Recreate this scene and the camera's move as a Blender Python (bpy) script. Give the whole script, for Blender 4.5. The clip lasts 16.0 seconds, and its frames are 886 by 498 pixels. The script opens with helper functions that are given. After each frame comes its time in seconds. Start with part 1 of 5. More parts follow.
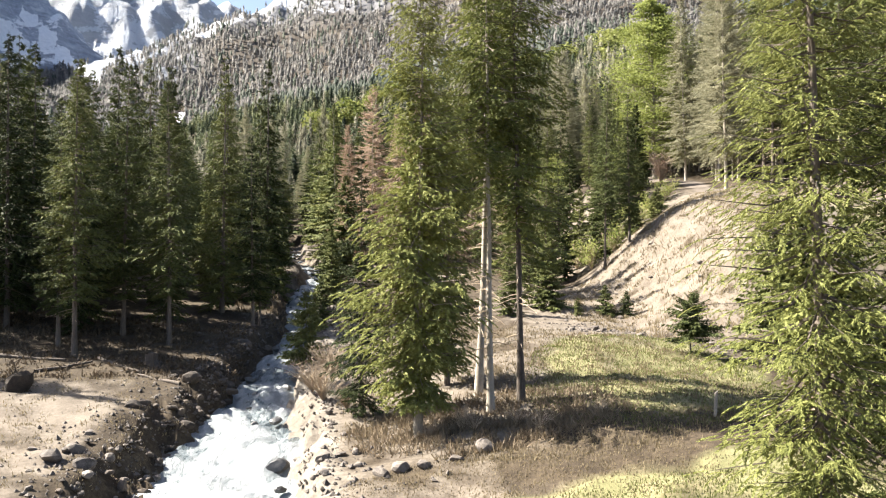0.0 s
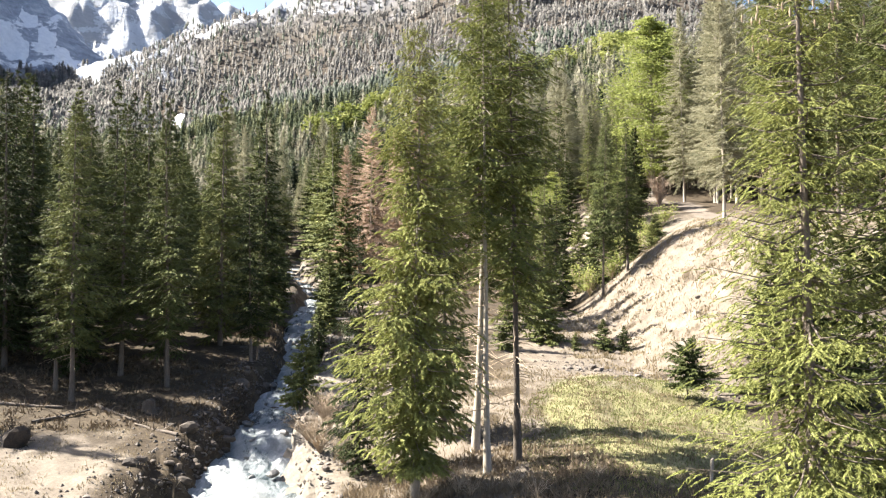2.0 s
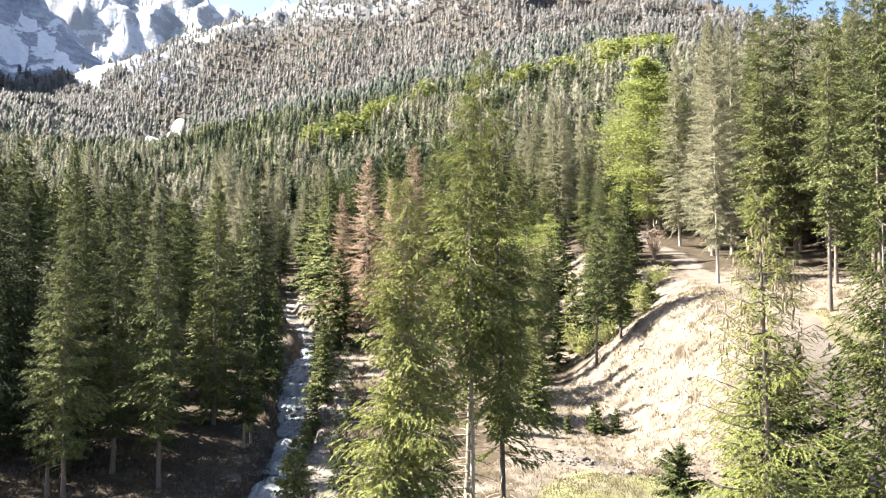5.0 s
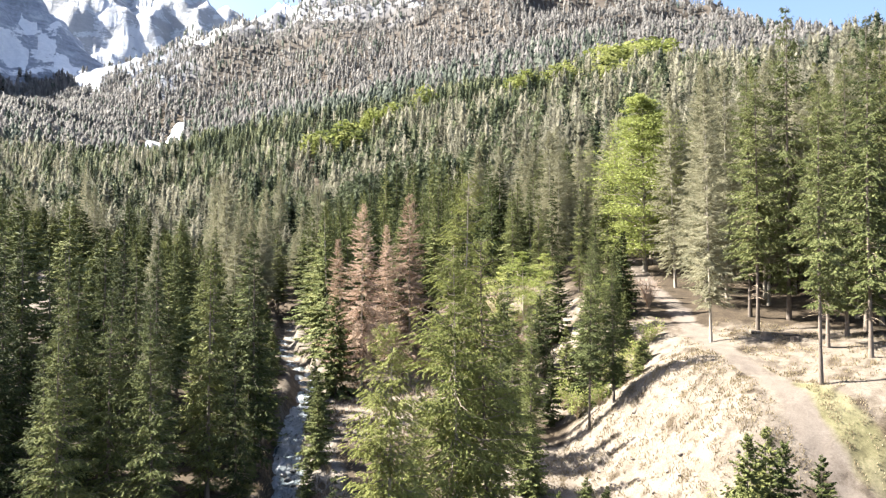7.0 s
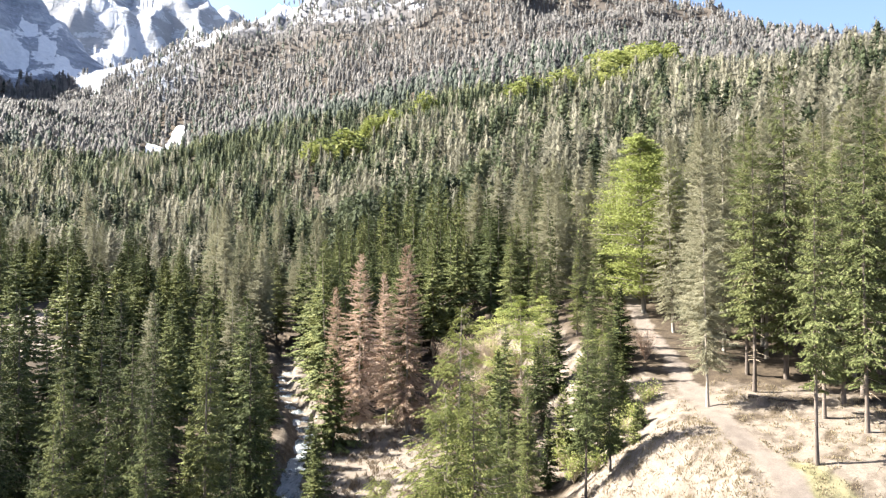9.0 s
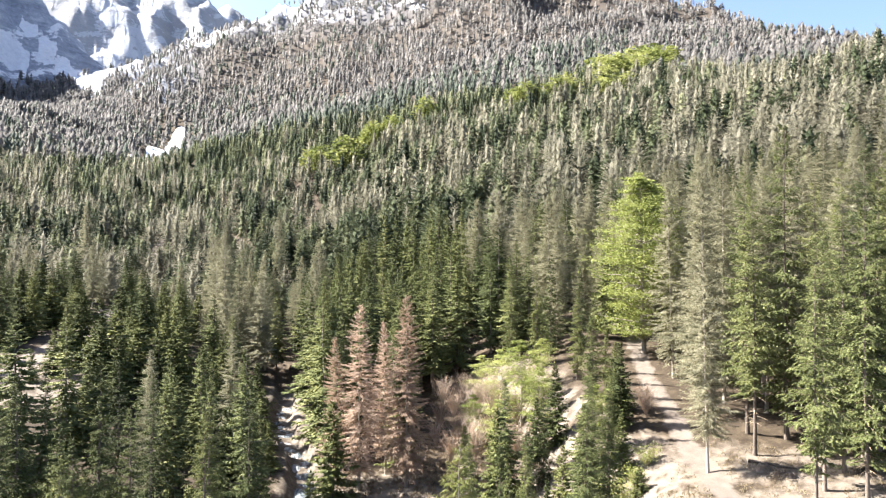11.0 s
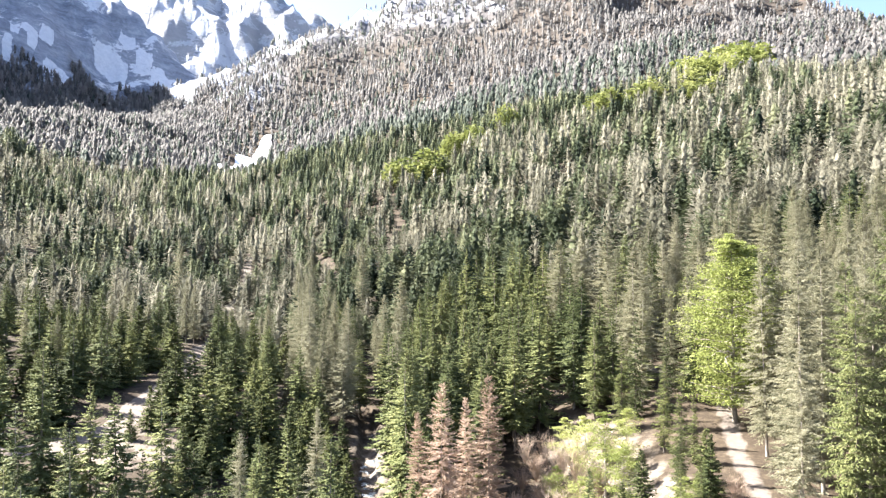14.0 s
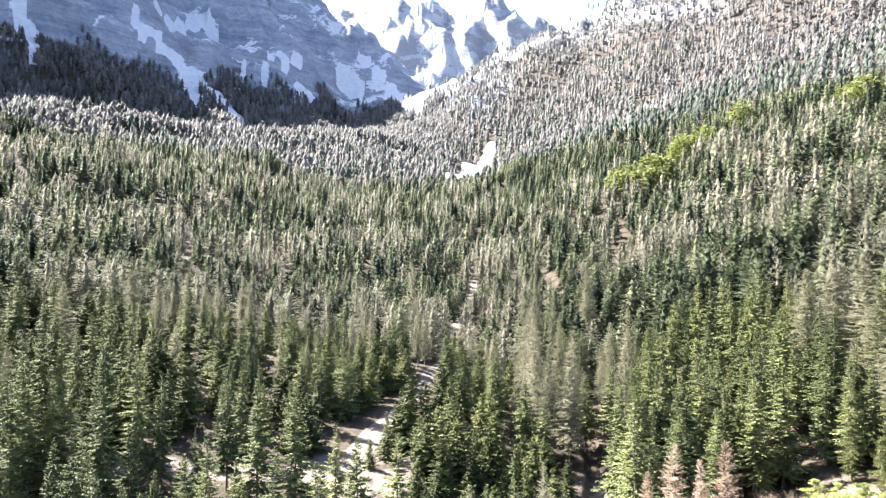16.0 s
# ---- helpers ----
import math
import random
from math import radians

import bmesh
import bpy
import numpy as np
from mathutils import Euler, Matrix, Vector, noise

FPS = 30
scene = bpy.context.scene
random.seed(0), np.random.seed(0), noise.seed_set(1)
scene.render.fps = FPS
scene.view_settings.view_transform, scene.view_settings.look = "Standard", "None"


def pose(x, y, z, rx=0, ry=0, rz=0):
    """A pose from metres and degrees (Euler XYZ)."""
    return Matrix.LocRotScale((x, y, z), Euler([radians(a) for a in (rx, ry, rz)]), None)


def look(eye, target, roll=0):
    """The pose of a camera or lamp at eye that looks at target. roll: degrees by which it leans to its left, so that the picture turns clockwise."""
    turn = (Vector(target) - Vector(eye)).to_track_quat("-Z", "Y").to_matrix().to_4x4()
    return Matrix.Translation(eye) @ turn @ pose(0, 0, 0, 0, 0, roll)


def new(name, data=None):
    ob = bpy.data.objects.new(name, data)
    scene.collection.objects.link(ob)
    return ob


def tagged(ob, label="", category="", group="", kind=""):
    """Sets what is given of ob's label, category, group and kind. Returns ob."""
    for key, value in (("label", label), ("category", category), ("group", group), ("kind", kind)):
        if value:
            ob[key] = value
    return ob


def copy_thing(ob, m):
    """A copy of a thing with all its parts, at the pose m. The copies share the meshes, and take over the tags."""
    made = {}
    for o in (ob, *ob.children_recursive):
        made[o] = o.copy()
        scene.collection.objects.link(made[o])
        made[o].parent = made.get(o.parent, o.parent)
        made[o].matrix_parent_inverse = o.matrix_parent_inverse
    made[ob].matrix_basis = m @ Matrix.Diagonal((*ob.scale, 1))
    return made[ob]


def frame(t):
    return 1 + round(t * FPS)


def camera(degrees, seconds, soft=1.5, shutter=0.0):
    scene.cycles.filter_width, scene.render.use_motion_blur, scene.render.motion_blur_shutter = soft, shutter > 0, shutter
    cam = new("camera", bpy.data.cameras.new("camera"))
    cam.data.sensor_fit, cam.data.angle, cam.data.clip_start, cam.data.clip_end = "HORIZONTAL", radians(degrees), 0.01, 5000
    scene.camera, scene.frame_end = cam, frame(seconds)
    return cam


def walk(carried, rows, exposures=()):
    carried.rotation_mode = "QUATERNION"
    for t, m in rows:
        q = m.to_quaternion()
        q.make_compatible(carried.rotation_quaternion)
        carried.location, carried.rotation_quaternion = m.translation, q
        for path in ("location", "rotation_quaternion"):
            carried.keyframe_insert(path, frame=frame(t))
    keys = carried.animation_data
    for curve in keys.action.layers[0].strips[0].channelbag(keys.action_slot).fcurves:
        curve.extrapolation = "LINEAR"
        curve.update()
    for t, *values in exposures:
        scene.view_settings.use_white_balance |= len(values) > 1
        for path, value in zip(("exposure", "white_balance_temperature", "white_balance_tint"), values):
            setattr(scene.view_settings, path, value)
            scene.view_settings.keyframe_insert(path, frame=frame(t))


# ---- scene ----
cam = camera(60.8, 16.0, soft=1.2)
METRES, EYE, TILT, LEAN, TURN = 40.0, 7.0, 1.4, 0.0, 0.0
ROWS = [
    (0.0, 0.0, 0.0, 0.0, 0.0, 0.0, 0.0),
    (0.5, -0.0005, 0.0002, 0.0144, -0.01, -0.01, -0.02),
    (1.0, -0.0003, 0.0003, 0.0297, -0.03, 0.01, -0.07),
    (1.5, 0.0008, 0.0002, 0.0438, -0.02, 0.01, -0.07),
    (2.0, 0.0024, -0.0009, 0.0574, -0.04, 0.03, -0.07),
    (2.5, 0.0044, -0.0026, 0.0717, -0.07, 0.05, -0.07),
    (3.0, 0.0066, -0.0035, 0.0871, -0.07, 0.07, -0.07),
    (3.5, 0.0087, -0.0034, 0.1076, -0.04, 0.08, -0.05),
    (4.0, 0.0101, -0.0034, 0.1326, -0.03, 0.1, -0.03),
    (4.5, 0.012, -0.0034, 0.1627, -0.05, 0.11, -0.01),
    (7.0, 0.0294, -0.0115, 0.3255, -0.02, 0.1, 0.08),
    (7.5, 0.032, -0.0128, 0.3604, -0.01, 0.1, 0.06),
    (8.0, 0.034, -0.0133, 0.3957, -0.0, 0.1, 0.07),
    (8.5, 0.036, -0.0127, 0.432, 0.0, 0.1, 0.06),
    (9.0, 0.0376, -0.0121, 0.4691, 0.02, 0.05, 0.04),
    (11.5, 0.0417, -0.0047, 0.6568, 0.09, -0.16, 0.08),
    (12.0, 0.0427, -0.0024, 0.6944, 0.11, -0.19, 0.08),
    (12.5, 0.0432, 0.0006, 0.7325, 0.12, -0.21, 0.1),
    (13.0, 0.0388, 0.0002, 0.7717, 1.06, -0.26, 0.13),
    (13.5, 0.0388, 0.0023, 0.8096, 3.35, -0.28, 0.16),
    (14.0, 0.0372, 0.005, 0.8471, 6.16, -0.29, 0.22),
    (14.5, 0.0368, 0.0069, 0.8845, 9.34, -0.28, 0.31),
    (15.0, 0.0322, 0.0077, 0.9223, 13.18, -0.27, 0.4),
    (15.5, 0.0326, 0.0126, 0.9593, 18.05, -0.22, 0.52),
    (16.0, 0.0301, 0.016, 0.9956, 22.97, -0.15, 0.65),
]
walk(cam, [(t, pose(0, 0, EYE, TILT, LEAN, TURN) @ pose(METRES * x, METRES * y, METRES * z, 90 + pitch, roll, yaw)) for t, x, y, z, yaw, pitch, roll in ROWS],
     exposures=[(0.0, 2.36, 6450, 9), (4.0, 2.76, 6400, 9), (8.5, 2.68, 6250, 10), (12.5, 2.82, 6150, 12), (16.0, 3.16, 6000, 12)])

# ---- light ----
SUN_AZ, SUN_EL = -78.0, 44.0     # degrees from straight ahead (left: minus), and above the horizon
world = bpy.data.worlds.new("sky")
scene.world = world
world.use_nodes = True
wn = world.node_tree.nodes
sky = wn.new("ShaderNodeTexSky")
sky.sky_type, sky.sun_disc = "NISHITA", False
sky.sun_elevation, sky.sun_rotation = radians(SUN_EL), radians(SUN_AZ)
sky.altitude, sky.air_density, sky.dust_density, sky.ozone_density = 1200, 0.9, 6.5, 1.0
wn["Background"].inputs["Strength"].default_value = 0.056
world.node_tree.links.new(sky.outputs[0], wn["Background"].inputs["Color"])
to_sun = Vector((math.sin(radians(SUN_AZ)) * math.cos(radians(SUN_EL)), math.cos(radians(SUN_AZ)) * math.cos(radians(SUN_EL)), math.sin(radians(SUN_EL))))
sun = new("sun", bpy.data.lights.new("sun", "SUN"))
sun.data.energy, sun.data.angle, sun.data.color = 5.0, radians(0.55), (1.0, 0.93, 0.82)
sun.matrix_world = look(to_sun * 300, (0, 0, 0))


# ---- materials ----
def nodes_of(name):
    m = bpy.data.materials.new(name)
    m.use_nodes = True
    nt = m.node_tree
    return m, nt, nt.nodes["Principled BSDF"], nt.nodes["Material Output"]


def link(nt, a, b):
    nt.links.new(a, b)


def noise_tex(nt, scale, detail=4.0, rough=0.6, coords=None, distort=0.0):
    n = nt.nodes.new("ShaderNodeTexNoise")
    n.inputs["Scale"].default_value, n.inputs["Detail"].default_value = scale, detail
    n.inputs["Roughness"].default_value, n.inputs["Distortion"].default_value = rough, distort
    if coords is not None:
        link(nt, coords, n.inputs["Vector"])
    return n.outputs["Fac"]


def ramp(nt, fac, *stops):
    r = nt.nodes.new("ShaderNodeValToRGB")
    e = r.color_ramp.elements
    while len(e) < len(stops):
        e.new(0.5)
    for k, (p, c) in zip(e, stops):
        k.position, k.color = p, (*c, 1) if len(c) == 3 else c
    link(nt, fac, r.inputs[0])
    return r.outputs["Color"]


def mix(nt, fac, a, b, blend="MIX"):
    m = nt.nodes.new("ShaderNodeMix")
    m.data_type, m.blend_type = "RGBA", blend
    for sock, v in ((m.inputs[0], fac), (m.inputs[6], a), (m.inputs[7], b)):
        if isinstance(v, (int, float)):
            sock.default_value = v
        elif isinstance(v, tuple):
            sock.default_value = (*v, 1)
        else:
            link(nt, v, sock)
    return m.outputs[2]


def calc(nt, op, a, b=0.0, clamp=False):
    m = nt.nodes.new("ShaderNodeMath")
    m.operation, m.use_clamp = op, clamp
    for sock, v in ((m.inputs[0], a), (m.inputs[1], b)):
        if isinstance(v, (int, float)):
            sock.default_value = v
        else:
            link(nt, v, sock)
    return m.outputs[0]


def attr(nt, name):
    a = nt.nodes.new("ShaderNodeAttribute")
    a.attribute_name = name
    return a.outputs["Fac"]


def bump(nt, bsdf, height, strength, distance):
    b = nt.nodes.new("ShaderNodeBump")
    b.inputs["Strength"].default_value, b.inputs["Distance"].default_value = strength, distance
    link(nt, height, b.inputs["Height"])
    link(nt, b.outputs[0], bsdf.inputs["Normal"])


def place_of(nt):
    return nt.nodes.new("ShaderNodeNewGeometry").outputs["Position"]


def foliage(name, dark, mid, light, through_light=0.36, by="object", grain=2.2):
    """Needles or leaves: hue varies from tree to tree, from clump to clump, and light shines through."""
    m, nt, bsdf, out = nodes_of(name)
    if by == "object":
        tree = nt.nodes.new("ShaderNodeObjectInfo").outputs["Random"]
    else:
        tree = attr(nt, "tint")
    clump = nt.nodes.new("ShaderNodeNewGeometry").outputs["Random Per Island"]
    patch = noise_tex(nt, grain, 3, 0.7, place_of(nt))
    own, loose = (0.40, 0.30) if by == "object" else (0.62, 0.14)
    f = calc(nt, "ADD", calc(nt, "MULTIPLY", tree, own), calc(nt, "MULTIPLY", clump, loose))
    f = calc(nt, "ADD", f, calc(nt, "MULTIPLY", patch, 1 - own - loose))
    col = ramp(nt, f, (0.2, dark), (0.5, mid), (0.85, light))
    link(nt, col, bsdf.inputs["Base Color"])
    bsdf.inputs["Roughness"].default_value = 0.65
    bsdf.inputs["Specular IOR Level"].default_value = 0.12
    tr = nt.nodes.new("ShaderNodeBsdfTranslucent")
    if by == "tint":
        needles = noise_tex(nt, 1.5, 5, 0.8, place_of(nt))
        bump(nt, bsdf, needles, 1.0, 1.6)
        bump(nt, tr, needles, 1.0, 1.6)
    link(nt, col, tr.inputs["Color"])
    sh = nt.nodes.new("ShaderNodeMixShader")
    sh.inputs[0].default_value = through_light
    link(nt, bsdf.outputs[0], sh.inputs[1])
    link(nt, tr.outputs[0], sh.inputs[2])
    link(nt, sh.outputs[0], out.inputs["Surface"])
    return m


def solid(name, dark, light, scale=3.0, rough=0.85, relief=0.3, depth=0.02, stretch=None):
    """A rough natural surface with two scales of mottling and a bump."""
    m, nt, bsdf, out = nodes_of(name)
    co = nt.nodes.new("ShaderNodeTexCoord").outputs["Object"]
    if stretch:
        mp = nt.nodes.new("ShaderNodeMapping")
        mp.inputs["Scale"].default_value = stretch
        link(nt, co, mp.inputs["Vector"])
        co = mp.outputs[0]
    a = noise_tex(nt, scale, 5, 0.65, co)
    b = noise_tex(nt, scale * 6.3, 4, 0.7, co)
    f = calc(nt, "ADD", calc(nt, "MULTIPLY", a, 0.6), calc(nt, "MULTIPLY", b, 0.4))
    f = calc(nt, "ADD", f, calc(nt, "MULTIPLY", calc(nt, "SUBTRACT", nt.nodes.new("ShaderNodeObjectInfo").outputs["Random"], 0.5), 0.25))
    link(nt, ramp(nt, f, (0.32, dark), (0.68, light)), bsdf.inputs["Base Color"])
    bsdf.inputs["Roughness"].default_value = rough
    bump(nt, bsdf, f, relief, depth)
    return m


SPRUCE = ((0.032, 0.044, 0.018), (0.118, 0.136, 0.052), (0.245, 0.250, 0.100))
SLOPE = ((0.024, 0.036, 0.019), (0.096, 0.117, 0.060), (0.225, 0.236, 0.130))
# far spruces: distance haze put into the needle colour as paler blue-grey
HAZY_SPRUCE = ((0.060, 0.076, 0.060), (0.120, 0.142, 0.112), (0.205, 0.222, 0.180))
# left wood: its shade put into the needle colour, darker than SPRUCE
SHADED = ((0.016, 0.023, 0.009), (0.080, 0.096, 0.033), (0.205, 0.210, 0.072))
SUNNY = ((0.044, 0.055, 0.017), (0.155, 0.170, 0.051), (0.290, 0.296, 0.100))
LARCH = ((0.128, 0.128, 0.078), (0.222, 0.214, 0.138), (0.345, 0.325, 0.226))
# far larches: grey twigs, made paler and greyer still for distance haze
HAZY_LARCH = ((0.135, 0.134, 0.128), (0.218, 0.208, 0.196), (0.310, 0.294, 0.275))
BEECH = ((0.150, 0.180, 0.050), (0.265, 0.292, 0.092), (0.39, 0.405, 0.155))
DEAD = ((0.22, 0.155, 0.110), (0.36, 0.265, 0.195), (0.50, 0.395, 0.31))
mat_spruce, mat_spruce_far = foliage("spruce_needles", *SPRUCE, through_light=0.14), foliage("slope_spruce_needles", *SLOPE, through_light=0.22, by="tint", grain=0.3)
mat_larch, mat_larch_far = foliage("larch_twigs", *LARCH, through_light=0.4), foliage("slope_larch_twigs", (0.155, 0.152, 0.106), (0.268, 0.255, 0.184), (0.385, 0.363, 0.275), through_light=0.34, by="tint", grain=0.3)
mat_spruce_hazy, mat_larch_hazy = foliage("hazy_spruce_needles", *HAZY_SPRUCE, through_light=0.38, by="tint", grain=0.3), foliage("mountain_larch_twigs", *HAZY_LARCH, through_light=0.45, by="tint", grain=0.3)
mat_beech, mat_beech_far = foliage("beech_leaves", *BEECH, through_light=0.40), foliage("slope_beech_leaves", *BEECH, through_light=0.3, by="tint", grain=0.3)
mat_shady = foliage("shaded_spruce_needles", *SHADED, through_light=0.10)
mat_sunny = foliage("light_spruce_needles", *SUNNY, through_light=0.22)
mat_young = foliage("young_spruce_needles", (0.024, 0.033, 0.012), (0.086, 0.100, 0.034), (0.205, 0.21, 0.076), through_light=0.16)
mat_dead = foliage("dry_brown_needles", *DEAD, through_light=0.25)
mat_bark = solid("spruce_bark", (0.055, 0.043, 0.034), (0.19, 0.155, 0.125), 2.5, 0.95, 0.7, 0.03, (4, 4, 0.9))
mat_bark_pale = solid("pale_bark", (0.15, 0.13, 0.105), (0.40, 0.35, 0.29), 2.5, 0.95, 0.5, 0.02, (4, 4, 0.9))
mat_twig = solid("dry_twigs", (0.20, 0.15, 0.10), (0.46, 0.37, 0.27), 3.0, 0.9, 0.2, 0.01)
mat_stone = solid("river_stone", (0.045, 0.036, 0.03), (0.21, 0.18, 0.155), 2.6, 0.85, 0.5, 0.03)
mat_stone_dark = solid("dark_stone", (0.022, 0.017, 0.013), (0.12, 0.095, 0.075), 2.6, 0.9, 0.5, 0.03)
mat_wet = solid("wet_stone", (0.03, 0.03, 0.03), (0.13, 0.125, 0.12), 2.5, 0.35, 0.4, 0.03)


# ---- the lie of the land ----
AX = radians(22.0)     # the valley runs up to the left of straight ahead


def smooth(a, b, x):
    t = np.clip((x - a) / (b - a), 0, 1)
    return t * t * (3 - 2 * t)


def wobble(x, y, size, seed=0.0):
    """Cheap rolling noise of about plus or minus one: sums of skewed waves."""
    out = np.zeros_like(x)
    rng = np.random.RandomState(int(seed * 10) + 5)
    for k in range(7):
        a = rng.uniform(0, math.tau)
        w = math.tau / size * rng.uniform(0.6, 1.7)
        out = out + np.sin((x * math.cos(a) + y * math.sin(a)) * w + rng.uniform(0, 7) + 1.3 * np.sin((x * math.sin(a) - y * math.cos(a)) * w * 0.7 + k))
    return out / 3.2


def fractal(x, y, size, octaves, seed=0.0, ridged=False):
    out, amp = np.zeros_like(x), 1.0
    for k in range(octaves):
        n = wobble(x, y, size / 2.05 ** k, seed + k * 0.7)
        out = out + amp * ((1 - 2 * np.abs(n)) if ridged else n)
        amp *= 0.5
    return out


def uv(x, y):
    return y * math.cos(AX) - x * math.sin(AX), x * math.cos(AX) + y * math.sin(AX)


def river_v(u):
    bends = 0.75 * np.sin((u - 40) / 6.5) * smooth(42, 56, u) * smooth(160, 110, u)
    return bends + np.interp(u, [-400, 0, 24, 34, 45, 60, 75, 88, 107, 140, 230, 700, 1500], [-60, -3, 2.1, 4.6, 7.9, 12.2, 16.2, 19.0, 21.2, 26, 14, 14, 14])


def river_half(u):
    return np.interp(u, [-50, 20, 30, 37, 45, 110, 200], [2.7, 2.6, 2.3, 1.5, 1.25, 1.2, 1.0])


def floor_z(u):
    low = np.minimum(u, 1250)
    return np.where(u > 28, 0.1 * (low - 28), 0.045 * (u - 28)) + np.where(u > 100, 0.00008 * (np.maximum(low, 100) - 100) ** 2, 0) + 0.22 * np.clip(u - 1250, 0, 1500)


def polar(az, dist, el, eye=40.0):
    a = radians(az)
    return dist * math.sin(a), dist * math.cos(a), eye + dist * math.tan(radians(el))


# crests: (azimuth, distance, angle above the eye) of their points, and how steeply they fall
CRESTS = [
    ([polar(44, 1150, 5.5), polar(33, 1300, 10.4), polar(25, 1450, 14.2), polar(19, 1550, 17.6), polar(5, 1900, 23.0), polar(-9.5, 1950, 19.4),
      polar(-13.5, 1900, 17.3), polar(-20.4, 1850, 15.0), polar(-23.6, 1800, 11.6), polar(-24.4, 1650, 7.5)], 0.66, 26.0),
    ([polar(-21.5, 760, 4.2), polar(-15, 800, 7.6), polar(-9, 850, 10.2), polar(0, 950, 13.0), polar(10, 1100, 15.3), polar(20, 1300, 16.5)], 0.42, 12.0),
    ([polar(-25.8, 1520, 7.6), polar(-26.0, 1750, 11.0), polar(-27.8, 1900, 14.6), polar(-29.4, 2000, 16.8), polar(-30.8, 2050, 18.8), polar(-37, 2100, 22.0),
      polar(-45, 2050, 25.5), polar(-56, 1800, 27.0), polar(-75, 1600, 26.0)], 1.0, 34.0),
    ([polar(-44, 3700, 20.0), polar(-33, 3800, 19.0), polar(-28.3, 3900, 18.4), polar(-26, 3900, 21.0), polar(-23.5, 3900, 19.4), polar(-20.5, 3950, 20.8), polar(-17, 3950, 18.2),
      polar(-12, 3900, 17.4), polar(0, 3900, 19.0)], 0.95, 34.0),
]


def crest_z(x, y, points, fall):
    best = np.full_like(x, -1e9)
    for (ax, ay, az), (bx, by, bz) in zip(points, points[1:]):
        dx, dy = bx - ax, by - ay
        t = np.clip(((x - ax) * dx + (y - ay) * dy) / (dx * dx + dy * dy), 0, 1)
        d = np.hypot(x - ax - t * dx, y - ay - t * dy)
        best = np.maximum(best, az + t * (bz - az) - fall * d)
    return best


def valley_z(x, y):
    u, v = uv(x, y)
    s = v - river_v(u)
    half = river_half(u)
    z = floor_z(u)
    # right bank: meadow, steep bank of bare earth, terrace, long wooded slope
    corner = -np.log(np.exp(-np.clip((s - 21.8) / 2, -60, 60)) + np.exp(-np.clip((y - 40) * 1.1 / 2, -60, 60))) * 2
    far_in = smooth(70, 120, u)
    rise = 9.2 * smooth(0, 14.5, corner) * (1 - 0.25 * far_in)
    right = 0.7 + 1.4 * smooth(3, 16, s) + rise + 0.05 * np.clip(s - 28, 0, 40) + 0.33 * np.maximum(s - 62, 0) * smooth(40, 130, u)
    right = right - (0.12 * np.maximum(s - 330, 0) + 0.21 * np.maximum(s - 720, 0)) * smooth(150, 300, u)
    # left bank: shingle beach, wood, broad apron
    left = 0.75 + 0.035 * np.clip(-s, 0, 60) + 6.0 * smooth(60, 110, u) * smooth(8, 30, -s) * (1 - 0.7 * smooth(150, 240, u)) + 0.2 * np.clip(-s - 45, 0, 420) * smooth(20, 160, u) * (1 - 0.45 * smooth(800, 1300, u))
    right = right + 1.5 * np.exp(-((x - 16) ** 2 + (y - 61.5) ** 2) / 25) - 1.2 * np.exp(-((x - 25.5) ** 2 + (y - 59) ** 2) / 60) + 2.6 * smooth(88, 118, y) * smooth(14, 26, x) * smooth(240, 170, y)
    side = np.where(s > 0, right, left)
    edge = np.abs(s) / half + 0.17 * wobble(x, y, 3.1, 31) + 0.09 * wobble(x, y, 1.2, 32)
    z = z - 0.75 + (side + 0.75) * smooth(0.85, np.where(s < 0, 1.9, 1.5), edge)
    return z, s, u


def scar(x, y):
    """The bare landslip high on the right-hand slope: under one inside it."""
    dx, dy, c, s = x - 262, y - 540, math.cos(radians(-26)), math.sin(radians(-26))
    return np.hypot((dx * c + dy * s) / 58, (-dx * s + dy * c) / 100)


def land(x, y):
    """Height of the ground and how mountainous it is."""
    x, y = np.asarray(x, float), np.asarray(y, float)
    z, s, u = valley_z(x, y)
    r = np.hypot(x, y)
    dry = smooth(1.2, 2.5, np.abs(s) / river_half(u))
    z = z + dry * (0.10 * fractal(x, y, 6.0, 3, 1) * (1 - smooth(60, 120, r)) + 0.45 * wobble(x, y, 28, 2) * smooth(8, 30, np.abs(s)))
    z = z + smooth(200, 600, r) * 7 * fractal(x, y, 190, 3, 3)
    z = z - 17 * np.exp(-(scar(x, y) * 1.1) ** 2) * smooth(14, -14, r - 612)
    rock = np.zeros_like(z)
    for k, (points, fall, rough) in enumerate(CRESTS):
        c = crest_z(x, y, points, fall)
        n = fractal(x, y, (420, 240, 380, 620)[k], 5, 10 + k, True)
        c = c + rough * n * (0.35 + 0.65 * smooth(0, 300, c - z))
        w = 22.0
        m = np.clip((c - z) / w, -40, 40)
        rock = np.maximum(rock, smooth(-0.5, 3, m) * (0.05, 0.0, 1.0, 1.0)[k])
        z = z + w * np.logaddexp(0, m)
    return z, rock


def height(x, y):
    return float(land(np.array([x]), np.array([y]))[0][0])


